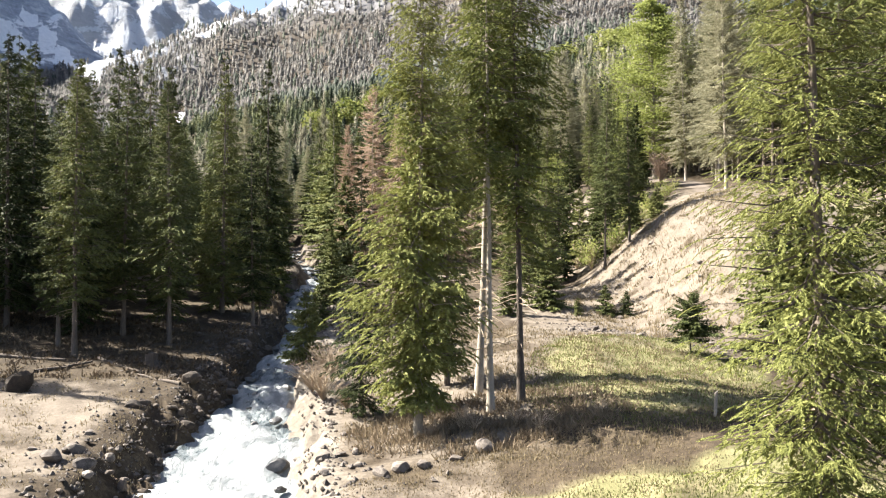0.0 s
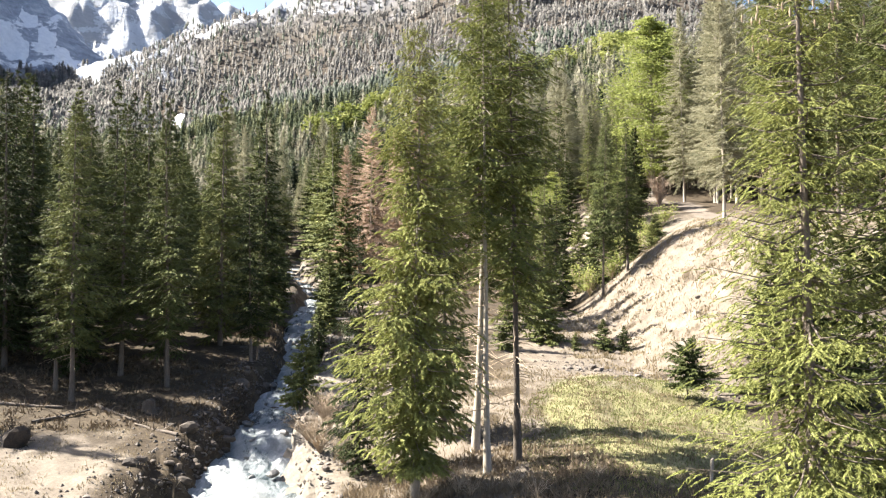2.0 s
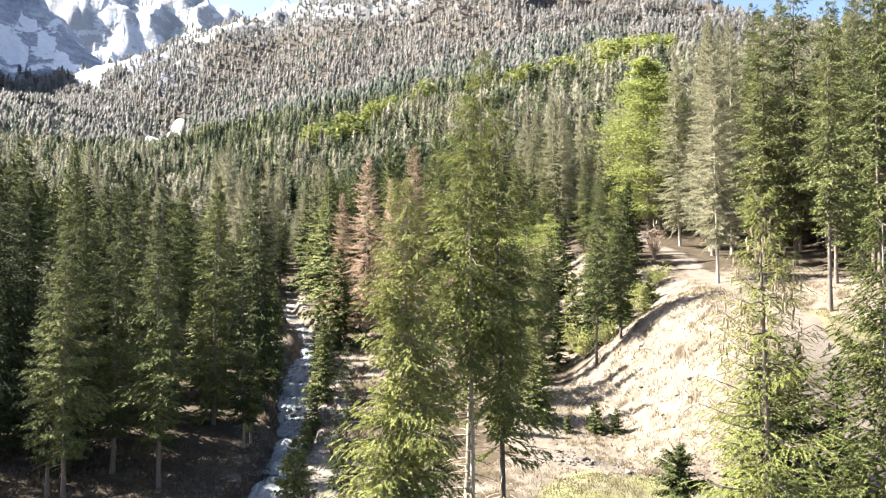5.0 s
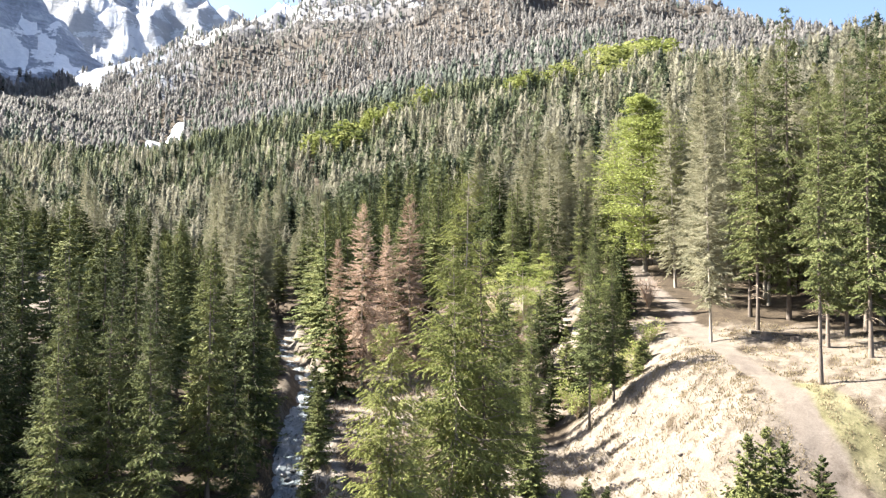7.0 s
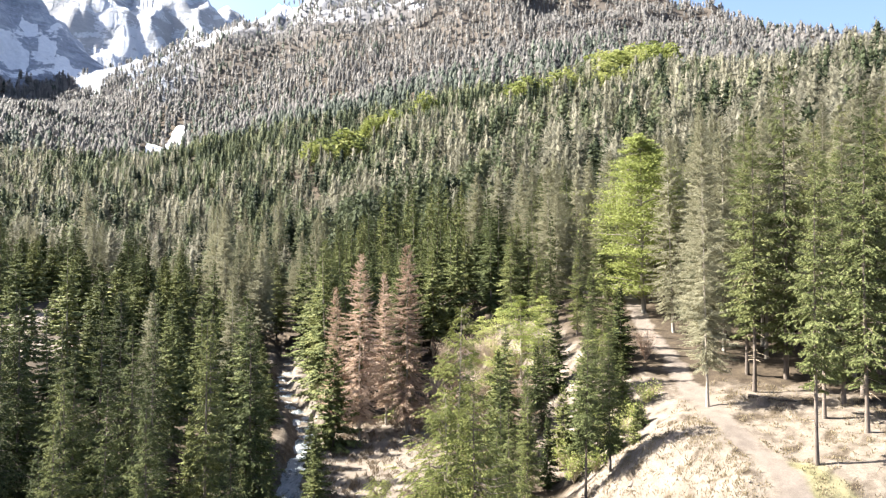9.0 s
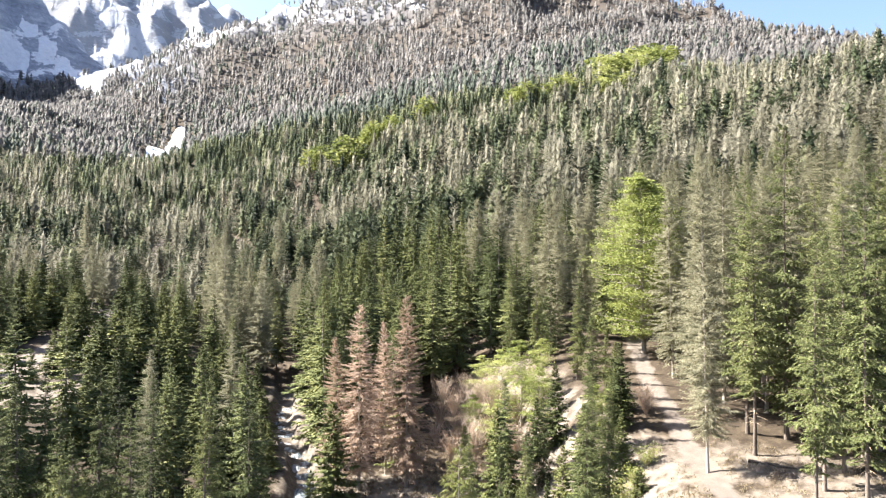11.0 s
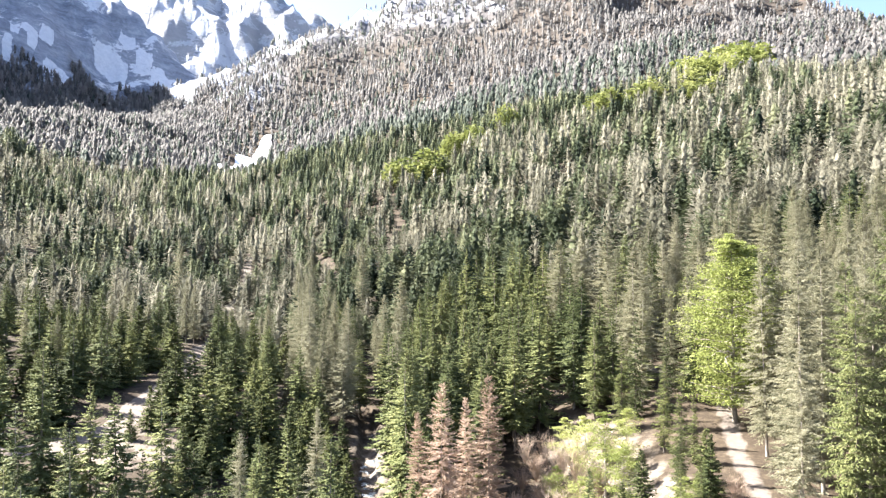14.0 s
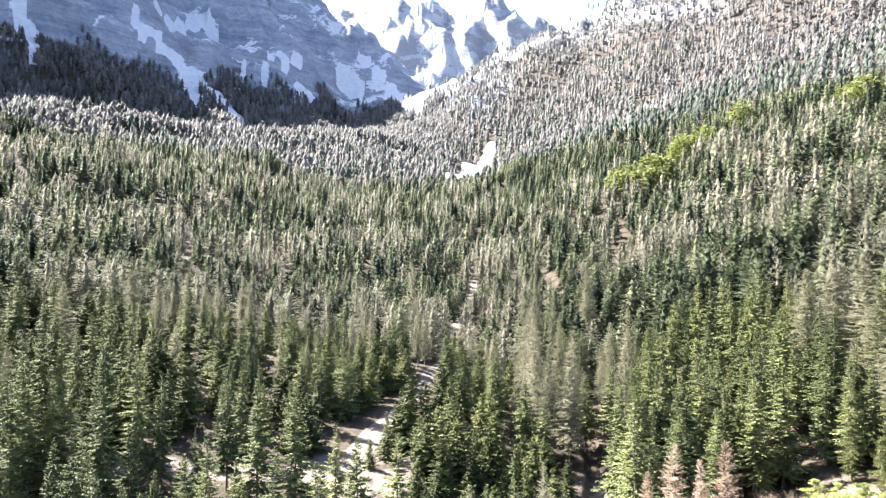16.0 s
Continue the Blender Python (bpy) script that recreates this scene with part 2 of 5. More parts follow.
# ---- mesh helpers ----
def quick_mesh(name, verts, faces, material, smooth_shade=False, **attributes):
    """A mesh from arrays: verts n x 3, faces m x 3 or m x 4, and float attributes on the points."""
    verts, faces = np.asarray(verts, np.float32), np.asarray(faces, np.int32)
    me = bpy.data.meshes.new(name)
    k = faces.shape[1]
    me.vertices.add(len(verts))
    me.vertices.foreach_set("co", verts.ravel())
    me.loops.add(faces.size)
    me.loops.foreach_set("vertex_index", faces.ravel())
    me.polygons.add(len(faces))
    me.polygons.foreach_set("loop_start", np.arange(0, faces.size, k, dtype=np.int32))
    me.polygons.foreach_set("loop_total", np.full(len(faces), k, np.int32))
    me.update(calc_edges=True)
    me.polygons.foreach_set("use_smooth", np.full(len(faces), smooth_shade))
    for key, values in attributes.items():
        me.attributes.new(key, "FLOAT", "POINT").data.foreach_set("value", np.asarray(values, np.float32))
    me.materials.append(material)
    return me


def child(name, me, parent, label=""):
    ob = new(name, me)
    ob.parent = parent
    return tagged(ob, label=label)


def merge(*pieces):
    """Joins (verts, faces) pairs of one face size."""
    vs, fs, n = [], [], 0
    for v, f in pieces:
        vs.append(v)
        fs.append(np.asarray(f) + n)
        n += len(v)
    return np.concatenate(vs), np.concatenate(fs)


def tris(f):
    f = np.asarray(f)
    return np.concatenate([f[:, [0, 1, 2]], f[:, [0, 2, 3]]])


def tube(path, radii, sides=7):
    """A tapering tube along a path, as quads."""
    path = np.asarray(path, float)
    d = np.gradient(path, axis=0)
    d /= np.linalg.norm(d, axis=1)[:, None] + 1e-9
    ref = np.where(np.abs(d[:, 2:3]) > 0.8, np.array([[1.0, 0, 0]]), np.array([[0, 0, 1.0]]))
    a = np.cross(d, ref)
    a /= np.linalg.norm(a, axis=1)[:, None]
    b = np.cross(d, a)
    t = np.linspace(0, math.tau, sides, endpoint=False)
    ring = np.cos(t)[None, :, None] * a[:, None] + np.sin(t)[None, :, None] * b[:, None]
    v = (path[:, None] + ring * np.asarray(radii)[:, None, None]).reshape(-1, 3)
    i, j = np.meshgrid(np.arange(len(path) - 1), np.arange(sides), indexing="ij")
    k = (j + 1) % sides
    f = np.stack([i * sides + j, i * sides + k, (i + 1) * sides + k, (i + 1) * sides + j], -1).reshape(-1, 4)
    return v, f


def kites(base, way, length, width, sag, rng, loose=0.75):
    """Small bent leaf-shaped quads at base points, along unit ways."""
    n = len(base)
    up = np.array([[0, 0, 1.0 - 0.7 * loose]]) + rng.normal(0, loose, (n, 3))
    side = np.cross(way, up)
    side /= np.linalg.norm(side, axis=1)[:, None] + 1e-9
    mid = base + way * (length * 0.45)[:, None]
    drop = np.zeros((n, 3))
    drop[:, 2] = sag * length
    v = np.stack([base, mid + side * width[:, None] - drop * 0.6, base + way * length[:, None] - drop, mid - side * width[:, None] - drop * 0.6], 1).reshape(-1, 3)
    return v, np.arange(4 * n).reshape(n, 4)


def shards(base, way, length, width, rng):
    """Like kites, but one small triangle each, for far crowns."""
    n = len(base)
    up = np.array([[0, 0, 0.8]]) + rng.normal(0, 0.6, (n, 3))
    side = np.cross(way, up)
    side /= np.linalg.norm(side, axis=1)[:, None] + 1e-9
    v = np.stack([base + side * width[:, None], base - side * width[:, None], base + way * length[:, None]], 1).reshape(-1, 3)
    return v, np.arange(3 * n).reshape(n, 3)


def profile(f, power):
    """How wide a crown is at the height f of it, from 0 at its foot to 1 at its tip."""
    return (1 - f) ** power * np.clip(0.55 + 2.6 * f, 0, 1)


def skirts(rng, h, r, low, rows, points, power=0.85):
    """The dense body of a far conifer: a stack of ragged, overlapping skirts of boughs."""
    vs, fs, n = [], [], 0
    h = low + 0.90 * (h - low)
    step = (h - low) / rows
    for k in range(rows):
        f = k / rows
        m = 2 * points
        a = (np.arange(m) + rng.uniform(-0.3, 0.3, m)) * math.tau / m + rng.uniform(0, 7)
        R = r * profile(f, power) * np.where(np.arange(m) % 2, 0.58, 1.06) * rng.uniform(0.8, 1.2, m) + 0.015 * h
        z = low + (h - low) * f - 0.16 * R + rng.uniform(-0.25, 0.25, m) * step
        top = [rng.normal(0, 0.05 * r), rng.normal(0, 0.05 * r), min(low + (h - low) * f + step * 1.45 + 0.1 * r * (1 - f), h)]
        vs.append(np.concatenate([np.stack([R * np.cos(a), R * np.sin(a), z], 1), [top]]))
        q = np.arange(m)
        fs.append(np.stack([q, (q + 1) % m, np.full(m, m)], 1) + n)
        n += m + 1
    return np.concatenate(vs), np.concatenate(fs)


def tufts(rng, h, r, low, count, power=0.85, slim=0.30, size=0.46, droop=0.45, deep=0.55):
    """Loose bough ends that break the outline of a far crown."""
    f = 1 - rng.uniform(0, 1, count) ** 0.55 * 0.985
    R = r * profile(f, power)
    a = rng.uniform(0, math.tau, count)
    q = rng.uniform(deep, 0.98, count)
    base = np.stack([np.cos(a) * R * q, np.sin(a) * R * q, low + (h - low) * f - 0.05 * R], 1)
    b = a + rng.normal(0, 0.45, count)
    way = unit(np.stack([np.cos(b), np.sin(b), -droop + 2.4 * f ** 2 + rng.normal(0, 0.22, count)], 1))
    length = (size * R + 0.022 * h) * rng.uniform(0.6, 1.35, count)
    return shards(base, way, length, length * slim, rng)


def heart(rng, h, r, low, count, power, inner=0.45, grain=0.8):
    """The dense twiggy inside of a crown, near its trunk."""
    f = 1 - np.sqrt(rng.uniform(0.004, 1, count))
    R = r * profile(f, power) * inner
    a = rng.uniform(0, math.tau, count)
    q = np.sqrt(rng.uniform(0, 1, count)) * 0.7
    base = np.stack([np.cos(a) * R * q, np.sin(a) * R * q, low + (h - low) * (0.03 + 0.94 * f)], 1)
    b = a + rng.normal(0, 0.9, count)
    way = unit(np.stack([np.cos(b), np.sin(b), rng.normal(-0.5, 0.5, count)], 1))
    length = (0.26 * R + 0.12) * grain * rng.uniform(0.7, 1.3, count)
    return kites(base, way, length, length * 0.36, np.full(count, 0.1), rng)


def unit(v):
    return v / (np.linalg.norm(v, axis=1)[:, None] + 1e-9)


def conifer_crown(rng, h, r, low, whorls, per, leaves, lift=0.0, droop=0.30, thin=0.30, spread=1.0, power=0.85, leaf=0.42, core=0, loose=0.42, sway=0.10):
    """Whorls of drooping boughs, each clad with sprays; ragged, with gaps."""
    n = whorls * per
    f = (np.repeat(np.arange(whorls), per) + rng.uniform(-0.5, 0.5, n)) / whorls
    f = np.clip(f, 0, 0.995)
    z = low + (h - low) * f
    ang = rng.uniform(0, math.tau, n)
    lop = 1 + 0.22 * np.sin(ang + rng.uniform(0, 7)) * np.sin(f * 9 + rng.uniform(0, 7))
    L = r * (1 - f) ** power * np.clip(0.6 + f * 3.0, 0, 1) * rng.uniform(0.62, 1.18, n) * lop + 0.02 * h * (1 - f) + 0.12
    pitch = np.interp(f, [0, 0.35, 0.8, 1], [-0.32, -0.12, 0.28, 0.9]) + lift + rng.normal(0, sway, n)
    out = np.stack([np.cos(ang), np.sin(ang), np.zeros(n)], 1)
    s = np.linspace(0.16, 1.0, leaves)[None, :] + rng.uniform(-0.06, 0.06, (n, leaves))
    s = np.clip(s, 0.06, 1)
    base = out[:, None] * (s * L[:, None])[..., None] * np.cos(pitch)[:, None, None]
    base[..., 2] += z[:, None] + s * L[:, None] * np.sin(pitch)[:, None] - droop * L[:, None] * (s - 0.75 * s ** 3) 
    swing = np.where(np.arange(leaves) % 2 == 0, 1, -1)[None, :] * rng.uniform(0.45, 1.25, (n, leaves)) * spread * np.where(s > 0.93, 0.2, 1)
    a = ang[:, None] + swing
    down = rng.uniform(-0.75, 0.05, (n, leaves)) + 0.5 * np.clip(pitch, 0, 1)[:, None]
    way = unit(np.stack([np.cos(a), np.sin(a), down], -1).reshape(-1, 3))
    length = (L[:, None] * leaf * (1.12 - 0.62 * s) * rng.uniform(0.7, 1.3, s.shape) + 0.10).ravel()
    crown = kites(base.reshape(-1, 3), way, length, length * thin, np.full(len(length), 0.14), rng, loose)
    return merge(crown, heart(rng, h, r, low, core, power)) if core else crown


def fine_crown(rng, h, r, low, whorls, per, twigs, sprays, droop=0.4, power=0.62, spray=0.20, slim=0.15, gaps=0.15, core=900, grain=0.8):
    """A near crown: boughs, twigs on both sides of each bough, small sprays along each twig. Gives the sprays and the bough wood."""
    n = whorls * per
    f = np.clip((np.repeat(np.arange(whorls), per) + rng.uniform(-0.4, 0.4, n)) / whorls, 0, 0.99)
    keep = rng.uniform(0, 1, n) > gaps + 0.55 * np.clip(1 - f / 0.22, 0, 1) * (low > 4)
    f = f[keep]
    n = len(f)
    z = low + (h - low) * f
    ang = rng.uniform(0, math.tau, n)
    lop = 1 + 0.25 * np.sin(ang + rng.uniform(0, 7)) * np.sin(f * 9 + rng.uniform(0, 7))
    L = r * (1 - f) ** power * np.clip(0.38 + f * 2.6, 0, 1) * rng.uniform(0.6, 1.15, n) * lop + 0.22 - 0.14 * f
    pitch = np.interp(f, [0, 0.35, 0.8, 1], [-0.30, -0.10, 0.25, 0.85]) + rng.normal(0, 0.11, n)
    out = np.stack([np.cos(ang), np.sin(ang), np.zeros(n)], 1)

    def along(s):
        p = out[:, None] * (s * L[:, None] * np.cos(pitch)[:, None])[..., None]
        p[..., 2] += z[:, None] + s * L[:, None] * np.sin(pitch)[:, None] - droop * L[:, None] * (s - 0.8 * s ** 3)
        return p

    t = np.clip(np.linspace(0.14, 1.0, twigs)[None] + rng.uniform(-0.05, 0.05, (n, twigs)), 0.05, 1)
    root = along(t)
    turn = ang[:, None] + np.where(np.arange(twigs) % 2 == 0, 1, -1)[None] * rng.uniform(0.5, 1.15, (n, twigs)) * np.where(t > 0.93, 0.15, 1)
    lt = L[:, None] * 0.34 * (1.1 - 0.7 * t) * rng.uniform(0.65, 1.25, t.shape) + 0.10
    q = np.linspace(0.12, 1.0, sprays)[None, None] + rng.uniform(-0.05, 0.05, (n, twigs, sprays))
    dirn = np.stack([np.cos(turn), np.sin(turn), np.zeros_like(turn)], -1)
    hang = rng.uniform(0.15, 0.75, t.shape)
    base = root[:, :, None] + dirn[:, :, None] * (q * lt[..., None])[..., None]
    base[..., 2] -= hang[..., None] * lt[..., None] * q ** 1.6
    a = turn[..., None] + np.where(np.arange(sprays) % 2 == 0, 1, -1) * rng.uniform(0.2, 0.9, q.shape)
    way = unit(np.stack([np.cos(a), np.sin(a), -hang[..., None] * rng.uniform(0.4, 2.2, q.shape)], -1).reshape(-1, 3))
    length = (spray * (0.75 + 0.25 * lt[..., None]) * (1 - 0.65 * f[:, None, None] ** 2) * rng.uniform(0.6, 1.4, q.shape)).ravel()
    leaf = shards(base.reshape(-1, 3), way, length, length * slim, rng)
    v, q = heart(rng, h, r, low, core, power, 0.45, grain)
    leaf = merge(leaf, (v, tris(q)))
    s = np.array([[0.0, 0.45, 1.0]])
    spine = along(np.repeat(s, n, 0))
    wood = [tube(spine[k], (0.010 + 0.009 * L[k]) * np.array([1, 0.65, 0.15]), 3) for k in range(n)]
    return leaf, merge(*wood)


def trunk_mesh(name, rng, h, radius, material, sides=9, lean=0.012):
    k = 9
    t = np.linspace(0, 1, k)
    x = np.cumsum(rng.normal(0, lean * h / k, k))
    y = np.cumsum(rng.normal(0, lean * h / k, k))
    path = np.stack([x - x[0], y - y[0], -0.5 + (h + 0.3) * t], 1)
    radii = radius * (1 - 0.93 * t) * (1 + 0.45 * np.exp(-t * 22))
    v, f = tube(path, radii, sides)
    return quick_mesh(name, v, f, material, True)


def spruce_kind(name, seed, h, r, low, whorls, per, leaves, radius, needles, bark, label, category="tree", dead=0, fine=False, cones=0, **more):
    """One tree: an Empty with its trunk, crown and, where they show, dead lower boughs."""
    rng = np.random.RandomState(seed)
    tree = new(name)
    child("trunk", trunk_mesh(name + "_trunk", rng, h, radius, bark), tree)
    if fine:
        (v, f), (wv, wf) = fine_crown(rng, h, r, low, whorls, per, *leaves, **more)
        child("bough", quick_mesh(name + "_bough", wv, wf, mat_bark), tree)["kind"] = "stuff"
    else:
        v, f = conifer_crown(rng, h, r, low, whorls, per, leaves, **more)
    child("crown", quick_mesh(name + "_crown", v, f, needles), tree)
    if cones:
        pieces = []
        for _ in range(cones):
            z, a = h * rng.uniform(0.80, 0.97), rng.uniform(0, math.tau)
            out = (h - z) * rng.uniform(0.18, 0.42)
            s = np.linspace(0, 1, 5)
            p = np.stack([np.full(5, math.cos(a) * out), np.full(5, math.sin(a) * out), z - 0.15 * s], 1) + rng.normal(0, 0.004, (5, 3))
            pieces.append(tube(p, 0.021 * np.array([0.35, 0.9, 1.0, 0.75, 0.1]), 6))
        cv, cf = merge(*pieces)
        child("cone", quick_mesh(name + "_cone", cv, cf, mat_twig, True), tree, "hanging pale brown spruce cones")["kind"] = "stuff"
    if dead:
        pieces = []
        for _ in range(dead):
            z, a, L = rng.uniform(0.12 * h, low + 0.25 * (h - low)), rng.uniform(0, math.tau), rng.uniform(0.4, 1.5)
            s = np.linspace(0, 1, 4)
            p = np.stack([math.cos(a) * L * s, math.sin(a) * L * s, z - 0.25 * L * s ** 2 + 0.08 * L * rng.normal(0, 1) * s], 1)
            pieces.append(tube(p, 0.022 * (1 - 0.8 * s), 4))
        v, f = merge(*pieces)
        child("dead_bough", quick_mesh(name + "_dead_boughs", v, f, mat_twig), tree, "bare grey dead lower boughs")["kind"] = "stuff"
    return tagged(tree, label, category)


def broadleaf_kind(name, seed, h, r, low, leaves, material, bark, label, size=0.32, limbs=26):
    """A leafy tree: trunk, forking limbs and a loose crown of small leaf clumps in tiers."""
    rng = np.random.RandomState(seed)
    tree = new(name)
    child("trunk", trunk_mesh(name + "_trunk", rng, h * 0.93, 0.011 * h + 0.02, bark, lean=0.03), tree)
    wood, centres, reach = [], [], []
    for i in range(limbs):
        f = (i + rng.uniform(0, 1)) / limbs
        z, a = low + (h - low) * f * 0.95, rng.uniform(0, math.tau)
        L = r * (0.45 + 0.55 * math.sin(math.pi * min(1, 0.22 + 0.78 * f))) * rng.uniform(0.7, 1.15) * (1.0 if f < 0.8 else 1.9 * (1.05 - f) + 0.4)
        s = np.linspace(0, 1, 5)
        rise = rng.uniform(0.1, 0.55)
        p = np.stack([math.cos(a) * L * s, math.sin(a) * L * s, z + rise * L * s - 0.12 * L * s ** 2], 1)
        p[1:] += rng.normal(0, 0.04 * L, (4, 3))
        wood.append(tube(p, (0.006 * h) * (1 - 0.85 * s) * (1.1 - 0.7 * f), 5))
        for q in (0.35, 0.55, 0.75, 0.95):
            centres.append(p[0] + (p[-1] - p[0]) * q + rng.normal(0, 0.10 * L, 3))
            reach.append(L)
    v, f = merge(*wood)
    child("limb", quick_mesh(name + "_limbs", v, f, bark, True), tree)["kind"] = "stuff"
    if leaves:
        centres, reach = np.array(centres), np.array(reach)
        pick = rng.randint(0, len(centres), leaves)
        off = rng.normal(0, 1, (leaves, 3)) * np.array([0.24, 0.24, 0.05]) * reach[pick][:, None]
        way = unit(rng.normal(0, 1, (leaves, 3)) * np.array([1, 1, 0.4]))
        L = size * rng.uniform(0.6, 1.4, leaves)
        v, f = kites(centres[pick] + off, way, L, L * 0.42, np.full(leaves, 0.1), rng, 0.45)
        child("crown", quick_mesh(name + "_crown", v, f, material), tree)
    return tagged(tree, label, "tree")


# ---- ground ----
TRACK = [(27, 30), (25.5, 47), (24.8, 58), (24.7, 69), (26, 82), (27.2, 94), (29.5, 110), (31, 120), (26, 132), (18, 146), (8, 170), (-5, 200)]
ROAD = [(-80, 80), (-68, 87), (-57.5, 96), (-57.5, 104), (-59.5, 113), (-60, 128), (-66, 148), (-73, 172), (-82, 206), (-91, 226), (-99, 262), (-122, 330)]
SPUR = [(-80, 80), (-68, 87), (-57.5, 96)]
BED = [(-46, 88), (-50, 100), (-53.5, 112), (-50, 122)]


def off_line(x, y, line):
    """Distance from a polyline."""
    best = np.full_like(x, 1e9)
    for (ax, ay), (bx, by) in zip(line, line[1:]):
        dx, dy = bx - ax, by - ay
        t = np.clip(((x - ax) * dx + (y - ay) * dy) / (dx * dx + dy * dy), 0, 1)
        best = np.minimum(best, np.hypot(x - ax - t * dx, y - ay - t * dy))
    return best


def blob(x, y, cx, cy, rx, ry, turn=0.0):
    c, s = math.cos(radians(turn)), math.sin(radians(turn))
    dx, dy = x - cx, y - cy
    return np.hypot((dx * c + dy * s) / rx, (-dx * s + dy * c) / ry)


def snow_fan(x, y):
    """Avalanche snow lying in the gully at the head of the valley."""
    d = off_line(x, y, [(-303, 785), (-345, 900)]) / 27
    d = np.minimum(d, off_line(x, y, [(-345, 900), (-376, 1040)]) / 21)
    d = np.minimum(d, off_line(x, y, [(-376, 1040), (-396, 1150)]) / 12)
    return d + 0.12 * wobble(x, y, 60, 35) + 0.14 * wobble(x, y, 16, 36)


COULOIRS = [[(-947, 984), (-887, 993), (-822, 940)], [(-873, 998), (-834, 1007), (-797, 1005), (-609, 846)], [(-1060, 1109), (-1072, 1199), (-1055, 1291)],
            [(-913, 1640), (-821, 1614), (-688, 1503)], [(-1000, 766), (-974, 761), (-918, 732)], [(-891, 1283), (-866, 1276), (-818, 1286)], [(-909, 1525), (-864, 1551)],
            [(-909, 1170), (-885, 1208)], [(-922, 1240), (-899, 1366)], [(-1001, 987), (-954, 960)], [(-816, 771), (-782, 778)]]


def couloirs(x, y):
    """Old snow in the gullies of the left-hand mountain: one in them, nought outside."""
    out = np.zeros_like(x)
    w = 1 + 0.5 * wobble(x, y, 45, 33)
    for k, line in enumerate(COULOIRS):
        wide = (11, 10, 8, 9, 8, 6, 6, 6, 6, 5, 6)[k]
        out = np.maximum(out, smooth(1.5, 0.7, off_line(x, y, line) / (wide * w)))
    return out


def ground_material():
    m, nt, bsdf, out = nodes_of("ground")
    p = place_of(nt)
    big, mid, fine = noise_tex(nt, 0.09, 5, 0.6, p), noise_tex(nt, 0.8, 5, 0.7, p), noise_tex(nt, 7.0, 4, 0.75, p)
    f = calc(nt, "ADD", calc(nt, "MULTIPLY", mid, 0.55), calc(nt, "MULTIPLY", fine, 0.45))
    # forest floor kept very dark, so part of the trees' shade is in its colour
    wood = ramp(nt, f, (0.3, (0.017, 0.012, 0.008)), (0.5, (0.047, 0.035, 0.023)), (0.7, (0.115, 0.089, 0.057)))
    bare = ramp(nt, f, (0.3, (0.078, 0.063, 0.048)), (0.5, (0.137, 0.114, 0.091)), (0.7, (0.212, 0.184, 0.150)))
    green = ramp(nt, f, (0.3, (0.092, 0.090, 0.040)), (0.5, (0.160, 0.152, 0.074)), (0.72, (0.250, 0.218, 0.130)))
    shingle = ramp(nt, f, (0.3, (0.065, 0.053, 0.042)), (0.5, (0.15, 0.130, 0.107)), (0.7, (0.28, 0.255, 0.22)))
    track = ramp(nt, f, (0.3, (0.095, 0.077, 0.062)), (0.6, (0.155, 0.131, 0.110)), (0.75, (0.22, 0.198, 0.172)))
    far = noise_tex(nt, 0.016, 8, 0.68, p)
    fine_far = noise_tex(nt, 0.11, 6, 0.7, p)
    beds = nt.nodes.new("ShaderNodeMapping")
    beds.inputs["Rotation"].default_value = (radians(7), radians(5), 0)
    beds.inputs["Scale"].default_value = (0.005, 0.005, 0.075)
    link(nt, p, beds.inputs["Vector"])
    layer = noise_tex(nt, 1.0, 6, 0.65, beds.outputs[0], 0.4)
    rockf = calc(nt, "ADD", calc(nt, "MULTIPLY", far, 0.35), calc(nt, "MULTIPLY", fine_far, 0.3))
    rockf = calc(nt, "ADD", rockf, calc(nt, "MULTIPLY", layer, 0.35))
    # pale limestone of the farthest peaks, also standing in for distance haze
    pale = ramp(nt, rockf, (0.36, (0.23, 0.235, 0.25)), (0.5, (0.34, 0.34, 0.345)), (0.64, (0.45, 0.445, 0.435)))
    # bluish, lightened rock: haze over the mountains put into its base colour
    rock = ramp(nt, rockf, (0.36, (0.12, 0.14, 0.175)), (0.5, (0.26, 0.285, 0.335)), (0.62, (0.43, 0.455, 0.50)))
    soften = lambda name, lo, hi: calc(nt, "MULTIPLY", calc(nt, "SUBTRACT", calc(nt, "ADD", attr(nt, name), calc(nt, "MULTIPLY", calc(nt, "SUBTRACT", calc(nt, "ADD", calc(nt, "MULTIPLY", big, 0.5), calc(nt, "MULTIPLY", mid, 0.5)), 0.5), 1.1)), lo), 1 / (hi - lo), True)
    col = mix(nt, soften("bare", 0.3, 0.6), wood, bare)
    col = mix(nt, soften("green", 0.3, 0.7), col, green)
    col = mix(nt, soften("shingle", 0.3, 0.6), col, shingle)
    col = mix(nt, soften("track", 0.35, 0.6), col, track)
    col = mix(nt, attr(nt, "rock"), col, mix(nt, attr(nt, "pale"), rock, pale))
    # snow lies in patches and streaks where the attribute allows it and the rock is not too steep
    steep = nt.nodes.new("ShaderNodeSeparateXYZ")
    link(nt, nt.nodes.new("ShaderNodeNewGeometry").outputs["Normal"], steep.inputs[0])
    streak = nt.nodes.new("ShaderNodeMapping")
    streak.inputs["Rotation"].default_value = (0, 0, radians(-14))
    streak.inputs["Scale"].default_value = (0.012, 0.0034, 0.012)
    link(nt, p, streak.inputs["Vector"])
    patch = noise_tex(nt, 1.0, 7, 0.62, streak.outputs[0], 0.6)
